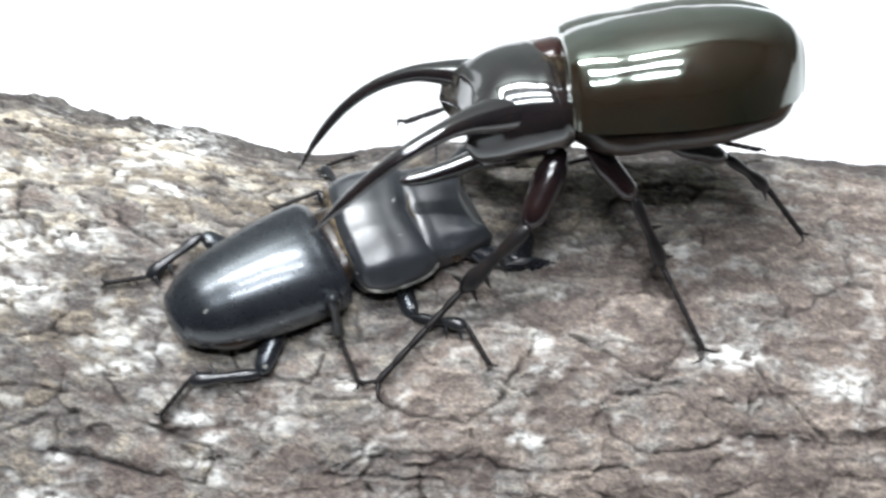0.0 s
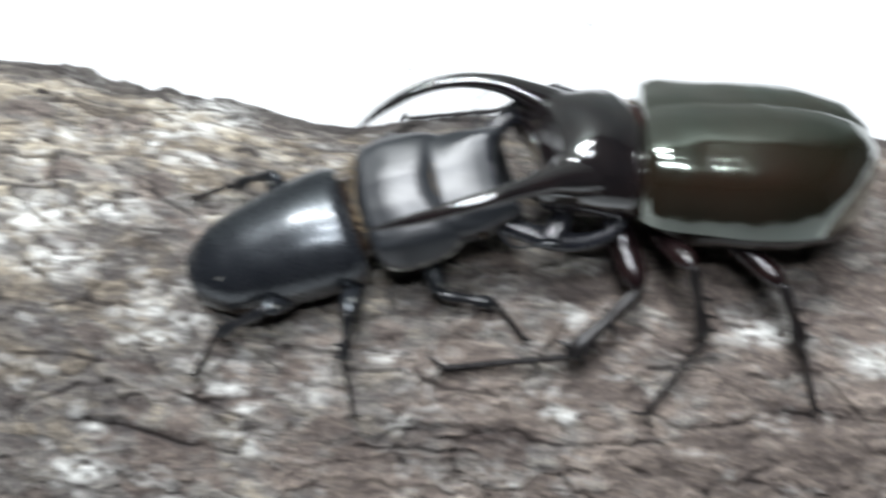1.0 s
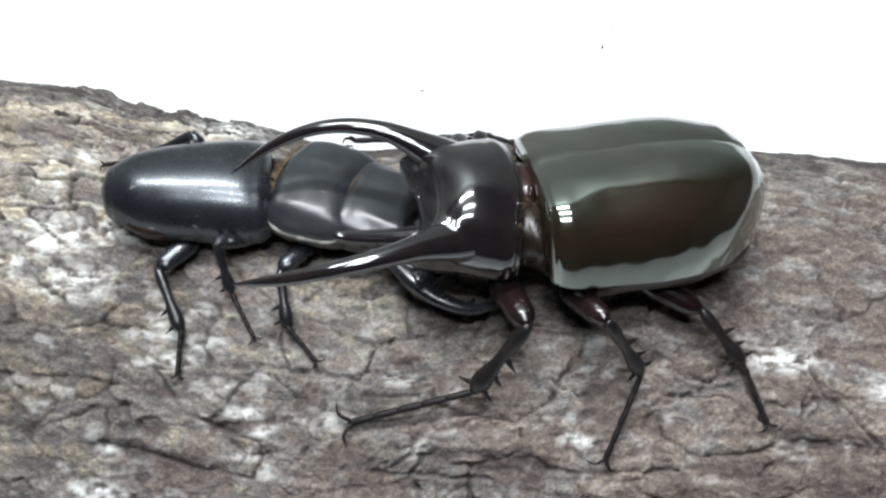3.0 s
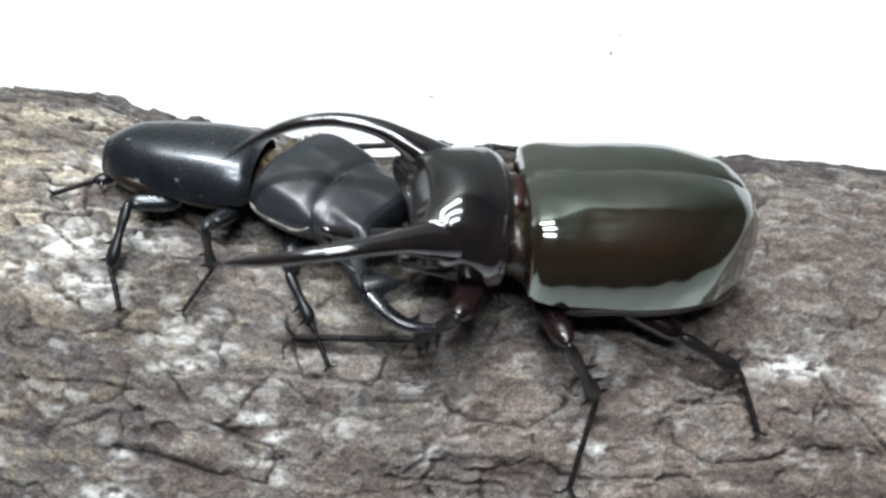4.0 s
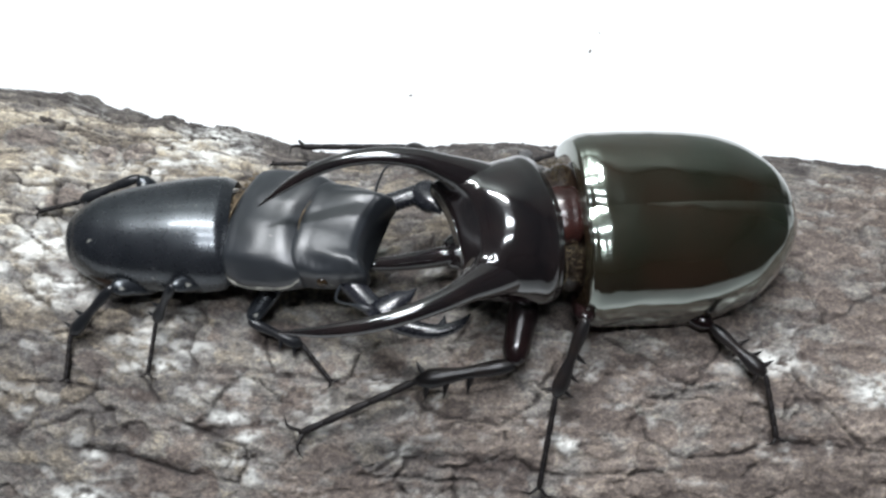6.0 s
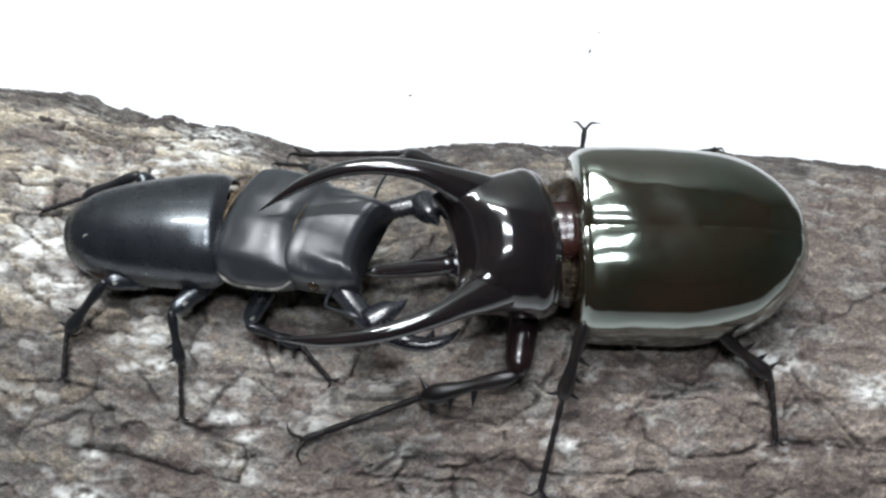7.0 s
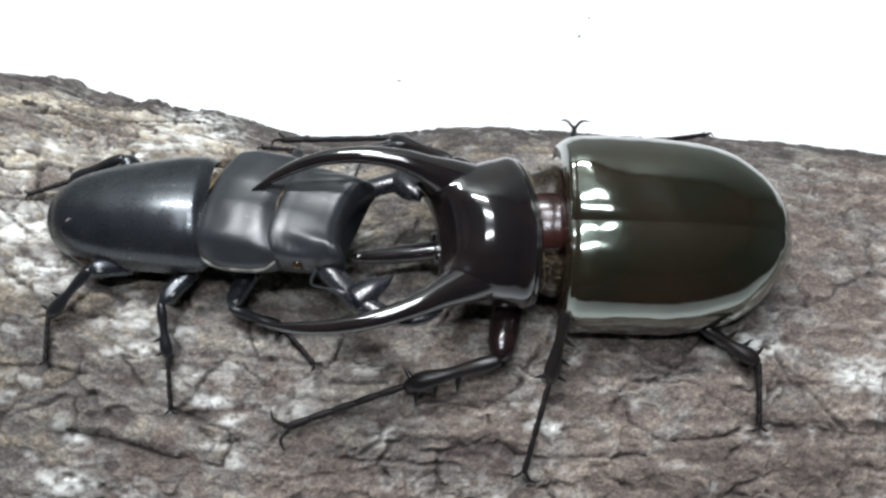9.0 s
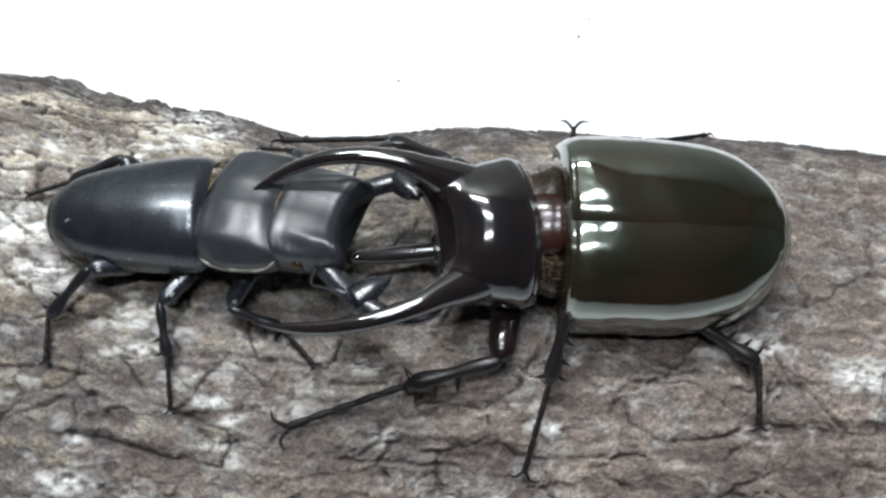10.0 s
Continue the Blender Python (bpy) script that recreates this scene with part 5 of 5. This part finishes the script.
STAG_FEET = {
    "hind_r": [
        (0.0, -43.8, -25.0, 0.0, 230.0, 307.0, 0.98), (0.3, -44.1, -24.8, 0.0, 242.0, 295.0, 0.98), (0.6, -43.5, -27.4, 0.0, 257.0, 309.0, 0.43),
        (0.8, -43.2, -25.5, 0.0, 261.0, 307.0, 0.43), (1.0, -43.7, -23.4, 0.0, 243.0, 303.0, 0.17), (1.2, -44.7, -25.4, 0.0, 249.0, 305.0, 0.65),
        (1.5, -44.9, -26.9, 0.0, 261.0, 165.0, 0.98), (1.8, -45.7, -26.9, 0.0, 266.0, 160.0, 0.98), (2.0, -46.2, -24.5, 0.0, 278.0, 170.0, 0.98),
        (2.2, -45.1, -26.1, 0.0, 278.0, 171.0, 0.98), (2.25, -45.1, -26.1, 0.0, 278.0, 171.0, 0.98), (3.25, -49.8, -18.7, 0.0, 265.0, 164.0, 0.98),
        (3.3, -49.8, -18.7, 0.0, 265.0, 164.0, 0.98), (3.5, -50.3, -19.2, 0.0, 270.0, 159.0, 0.4), (3.55, -50.3, -19.2, 0.0, 270.0, 159.0, 0.4),
        (3.95, -61.9, -8.1, 0.0, 286.0, 142.0, 0.98), (4.0, -61.9, -8.1, 0.0, 286.0, 142.0, 0.98), (4.05, -61.9, -8.1, 0.0, 286.0, 142.0, 0.98),
        (4.15, -71.7, -15.9, 0.0, 260.0, 136.0, 0.98), (4.2, -71.7, -15.9, 0.0, 260.0, 136.0, 0.98), (4.3, -66.2, -20.6, 0.0, 275.0, 138.0, 0.98),
        (4.5, -66.3, -20.1, 0.0, 268.0, 127.0, 0.98), (4.7, -65.0, -20.5, 0.0, 262.0, 131.0, 0.8), (5.0, -64.0, -20.4, 0.0, 261.0, 125.0, 0.78),
        (5.5, -65.1, -19.7, 0.0, 263.0, 122.0, 0.41), (7.5, -65.6, -19.4, 0.0, 268.0, 122.0, 0.72), (9.0, -65.7, -19.4, 0.0, 268.0, 122.0, 0.54),
        (10.0, -65.5, -19.2, 0.0, 268.0, 122.0, 0.54),
    ],
    "mid_r": [
        (0.0, -10.5, -20.8, 0.0, 293.0, 9.0, 0.05), (0.05, -10.5, -20.8, 0.0, 293.0, 9.0, 0.05), (0.25, -14.2, -18.7, 0.0, 270.0, 5.0, 0.15),
        (0.3, -14.2, -18.7, 0.0, 270.0, 5.0, 0.15), (0.35, -14.2, -18.7, 0.0, 270.0, 5.0, 0.15), (0.55, -16.9, -23.1, 0.0, 257.0, 13.0, 0.33),
        (0.6, -16.9, -23.1, 0.0, 257.0, 13.0, 0.33), (0.65, -16.9, -23.1, 0.0, 257.0, 13.0, 0.33), (0.75, -17.3, -28.9, 0.0, 271.0, -1.0, 0.11),
        (0.8, -17.3, -28.9, 0.0, 271.0, -1.0, 0.11), (1.0, -17.1, -29.9, 0.0, 280.0, -4.0, 0.04), (1.2, -16.6, -29.7, 0.0, 284.0, 175.0, 0.61),
        (1.25, -16.6, -29.7, 0.0, 284.0, 175.0, 0.61), (1.45, -24.3, -20.6, 0.0, 295.0, 185.0, 0.58), (1.5, -24.3, -20.6, 0.0, 295.0, 185.0, 0.58),
        (1.55, -24.3, -20.6, 0.0, 295.0, 185.0, 0.58), (1.75, -29.1, -16.1, 0.0, 310.0, 172.0, 0.21), (1.8, -29.1, -16.1, 0.0, 310.0, 172.0, 0.21),
        (2.0, -28.3, -17.1, 0.0, 323.0, 193.0, 0.54), (2.2, -27.6, -18.6, 0.0, 300.0, 194.0, 0.6), (2.25, -27.6, -18.6, 0.0, 300.0, 194.0, 0.6),
        (3.25, -38.0, -13.2, 0.0, 297.0, 157.0, 0.54), (3.3, -38.0, -13.2, 0.0, 297.0, 157.0, 0.54), (3.5, -35.6, -13.1, 0.0, 288.0, 166.0, 0.28),
        (3.55, -35.6, -13.1, 0.0, 288.0, 166.0, 0.28), (3.95, -51.9, -8.6, 0.0, 239.0, 151.0, 0.22), (4.0, -51.9, -8.6, 0.0, 239.0, 151.0, 0.22),
        (4.05, -51.9, -8.6, 0.0, 239.0, 151.0, 0.22), (4.15, -52.1, -18.5, 0.0, 262.0, 160.0, 0.98), (4.2, -52.1, -18.5, 0.0, 262.0, 160.0, 0.98),
        (4.3, -52.6, -19.1, 0.0, 258.0, 155.0, 0.98), (4.5, -52.9, -18.6, 0.0, 264.0, 148.0, 0.53), (4.7, -52.6, -18.6, 0.0, 257.0, 140.0, 0.52),
        (4.75, -52.6, -18.6, 0.0, 257.0, 140.0, 0.52), (4.95, -45.7, -13.4, 0.0, 256.0, 314.0, 0.03), (5.0, -45.7, -13.4, 0.0, 256.0, 314.0, 0.03),
        (5.05, -45.7, -13.4, 0.0, 256.0, 314.0, 0.03), (5.45, -52.3, -17.4, 0.0, 261.0, 493.0, 0.2), (5.5, -52.3, -17.4, 0.0, 261.0, 493.0, 0.2),
        (5.55, -52.3, -17.4, 0.0, 261.0, 493.0, 0.2), (7.45, -44.5, -27.2, 0.0, 273.0, 521.0, 0.85), (7.5, -44.5, -27.2, 0.0, 273.0, 521.0, 0.85),
        (9.0, -44.6, -27.4, 0.0, 273.0, 521.0, 0.84), (10.0, -44.5, -27.3, 0.0, 273.0, 521.0, 0.84),
    ],
    "fore_r": [
        (0.0, 11.3, -17.9, 0.0, 300.0, 243.0, 0.98), (0.3, 10.0, -14.4, 0.0, 309.0, 241.0, 0.64), (0.35, 10.0, -14.4, 0.0, 309.0, 241.0, 0.64),
        (0.55, 11.7, -18.7, 0.0, 306.0, 244.0, 0.98), (0.6, 11.7, -18.7, 0.0, 306.0, 244.0, 0.98), (0.8, 10.7, -18.2, 0.0, 306.0, 240.0, 0.98),
        (1.0, 11.6, -18.0, 0.0, 308.0, 238.0, 0.98), (1.2, 10.4, -17.6, 0.0, 303.0, 241.0, 0.98), (1.25, 10.4, -17.6, 0.0, 303.0, 241.0, 0.98),
        (1.45, -16.7, -15.3, 0.0, 307.0, 193.0, 0.15), (1.5, -16.7, -15.3, 0.0, 307.0, 193.0, 0.15), (1.55, -16.7, -15.3, 0.0, 307.0, 193.0, 0.15),
        (1.75, -10.8, -10.5, 0.0, 326.0, 214.0, 0.26), (1.8, -10.8, -10.5, 0.0, 326.0, 214.0, 0.26), (1.85, -10.8, -10.5, 0.0, 326.0, 214.0, 0.26),
        (1.95, -22.7, -17.1, 0.0, 321.0, 184.0, 0.49), (2.0, -22.7, -17.1, 0.0, 321.0, 184.0, 0.49), (2.05, -22.7, -17.1, 0.0, 321.0, 184.0, 0.49),
        (3.45, -26.8, -17.8, 0.0, 306.0, 171.0, 0.98), (3.5, -26.8, -17.8, 0.0, 306.0, 171.0, 0.98), (4.5, -25.4, -17.1, 0.0, 279.0, 211.0, 0.74),
        (4.55, -25.4, -17.1, 0.0, 279.0, 211.0, 0.74), (4.95, -20.3, -20.6, 0.0, 303.0, 193.0, 0.98), (5.0, -20.3, -20.6, 0.0, 303.0, 193.0, 0.98),
        (5.5, -20.8, -20.2, 0.0, 307.0, 199.0, 0.98), (7.5, -20.7, -19.9, 0.0, 311.0, 204.0, 0.98), (10.0, -20.8, -19.8, 0.0, 311.0, 204.0, 0.98),
    ],
    "hind_l": [
        (0.0, -54.9, -3.1, 0.0, 187.0, 114.0, 0.98), (0.3, -55.2, -3.4, 0.0, 183.0, 108.0, 0.98), (0.35, -55.2, -3.4, 0.0, 183.0, 108.0, 0.98),
        (0.55, -47.9, 6.2, 0.0, 189.0, 84.0, 0.64), (0.6, -47.9, 6.2, 0.0, 189.0, 84.0, 0.64), (1.0, -46.6, 5.9, 0.0, 202.0, 71.0, 0.57),
        (1.05, -46.6, 5.9, 0.0, 202.0, 71.0, 0.57), (1.15, -48.1, -0.3, 0.0, 211.0, 101.0, 0.95), (1.2, -48.1, -0.3, 0.0, 211.0, 101.0, 0.95),
        (1.25, -48.1, -0.3, 0.0, 211.0, 101.0, 0.95), (1.45, -61.0, 5.0, 0.0, 211.0, 96.0, 0.56), (1.5, -61.0, 5.0, 0.0, 211.0, 96.0, 0.56),
        (1.55, -61.0, 5.0, 0.0, 211.0, 96.0, 0.56), (1.95, -67.7, 18.0, 0.0, 135.0, 258.0, 0.57), (2.0, -67.7, 18.0, 0.0, 135.0, 258.0, 0.57),
        (3.5, -67.7, 15.9, 0.0, 207.0, 433.0, 0.85), (3.55, -67.7, 15.9, 0.0, 207.0, 433.0, 0.85), (4.15, -79.9, 10.6, 0.0, 202.0, 466.0, 0.98),
        (4.2, -79.9, 10.6, 0.0, 202.0, 466.0, 0.98), (4.25, -79.9, 10.6, 0.0, 202.0, 466.0, 0.98), (4.45, -76.9, 6.5, 0.0, 158.0, 477.0, 0.31),
        (4.5, -76.9, 6.5, 0.0, 158.0, 477.0, 0.31), (5.5, -74.5, 9.1, 0.0, 187.0, 454.0, 0.82), (7.5, -73.1, 8.6, 0.0, 202.0, 455.0, 0.64),
        (10.0, -72.6, 8.8, 0.0, 200.0, 456.0, 0.62),
    ],
    "mid_l": [
        (0.0, -27.7, 9.1, 0.0, 211.0, 270.0, 0.95), (0.6, -26.5, 8.5, 0.0, 198.0, 270.0, 0.95), (1.2, -27.2, 7.3, 0.0, 198.0, 270.0, 0.95),
        (1.25, -27.2, 7.3, 0.0, 198.0, 270.0, 0.95), (1.95, -43.9, 9.9, 0.0, 211.0, 270.0, 0.95), (2.0, -43.9, 9.9, 0.0, 211.0, 270.0, 0.95),
        (3.5, -42.6, 13.5, 0.0, 214.0, 270.0, 0.95), (4.5, -46.4, 14.2, 0.0, 214.0, 270.0, 0.95), (4.55, -46.4, 14.2, 0.0, 214.0, 270.0, 0.95),
        (5.45, -42.3, 12.2, 0.0, 198.0, 270.0, 0.95), (5.5, -42.3, 12.2, 0.0, 198.0, 270.0, 0.95), (7.5, -41.2, 12.4, 0.0, 202.0, 270.0, 0.95),
        (10.0, -41.3, 12.5, 0.0, 205.0, 270.0, 0.95),
    ],
    "fore_l": [
        (0.0, -14.5, 20.1, 0.0, 0.0, 223.0, 0.98), (0.6, -10.5, 20.1, 0.0, 162.0, 350.0, 0.84), (0.65, -10.5, 20.1, 0.0, 162.0, 350.0, 0.84),
        (1.15, -6.0, 22.9, 0.0, 27.0, 516.0, 0.98), (1.2, -6.0, 22.9, 0.0, 27.0, 516.0, 0.98), (1.25, -6.0, 22.9, 0.0, 27.0, 516.0, 0.98),
        (1.95, -25.0, 19.6, 0.0, 27.0, 530.0, 0.98), (2.0, -25.0, 19.6, 0.0, 27.0, 530.0, 0.98), (3.5, -24.4, 22.7, 0.0, 23.0, 532.0, 0.33),
        (3.55, -24.4, 22.7, 0.0, 23.0, 532.0, 0.33), (4.45, -29.6, 23.2, 0.0, 45.0, 482.0, 0.08), (4.5, -29.6, 23.2, 0.0, 45.0, 482.0, 0.08),
        (4.55, -29.6, 23.2, 0.0, 45.0, 482.0, 0.08), (5.45, -35.7, 18.1, 0.0, 211.0, 351.0, 0.44), (5.5, -35.7, 18.1, 0.0, 211.0, 351.0, 0.44),
        (7.5, -35.5, 18.8, 0.0, 198.0, 338.0, 0.95), (10.0, -35.2, 18.6, 0.0, 200.0, 339.0, 0.92),
    ],
}


def key_beetle(root, pro, legs, hips, rows, feet, neck):
    now = at_time(rows)

    def body_at(t):
        return stand(*now(t)[:6])

    def pro_at(t):
        yaw, pitch, roll, slide = (now(t)[6:] + [0.0])[:4]
        return Matrix.Translation(((neck + slide) * MM, 0, 0)) @ pose(0, 0, 0, 0, 0, yaw) @ pose(0, 0, 0, 0, -pitch, 0) @ pose(0, 0, 0, roll, 0, 0)
    beats = {round(k / 10, 2) for k in range(58)} | {r[0] for r in rows}
    for table in feet.values():
        beats |= {r[0] for r in table}
    beats = sorted(beats)
    walk(root, [(t, body_at(t)) for t in beats])
    walk(pro, [(t, pro_at(t)) for t in beats])
    for name, leg in legs.items():
        kind, tag = name.split("_")
        hx, hy, hz = hips[kind]
        spot = Vector((hx * MM, (hy if tag == "l" else -hy) * MM, hz * MM))

        def hip_at(t):
            return body_at(t) @ pro_at(t) @ spot if kind == "fore" else body_at(t) @ spot
        table = at_time(feet[name])
        made = key_leg(leg, body_at, hip_at, [(t, *table(t)) for t in beats])
        for ob, keyed in zip(leg[:3], made):
            walk(ob, keyed)


def motions():
    key_beetle(rhino, rhino_pro, rhino_legs, RHINO_HIPS, RHINO_ROWS, RHINO_FEET, 20.0)
    key_beetle(stag, stag_pro, stag_legs, STAG_HIPS, STAG_ROWS, STAG_FEET, 15.0)


motions()
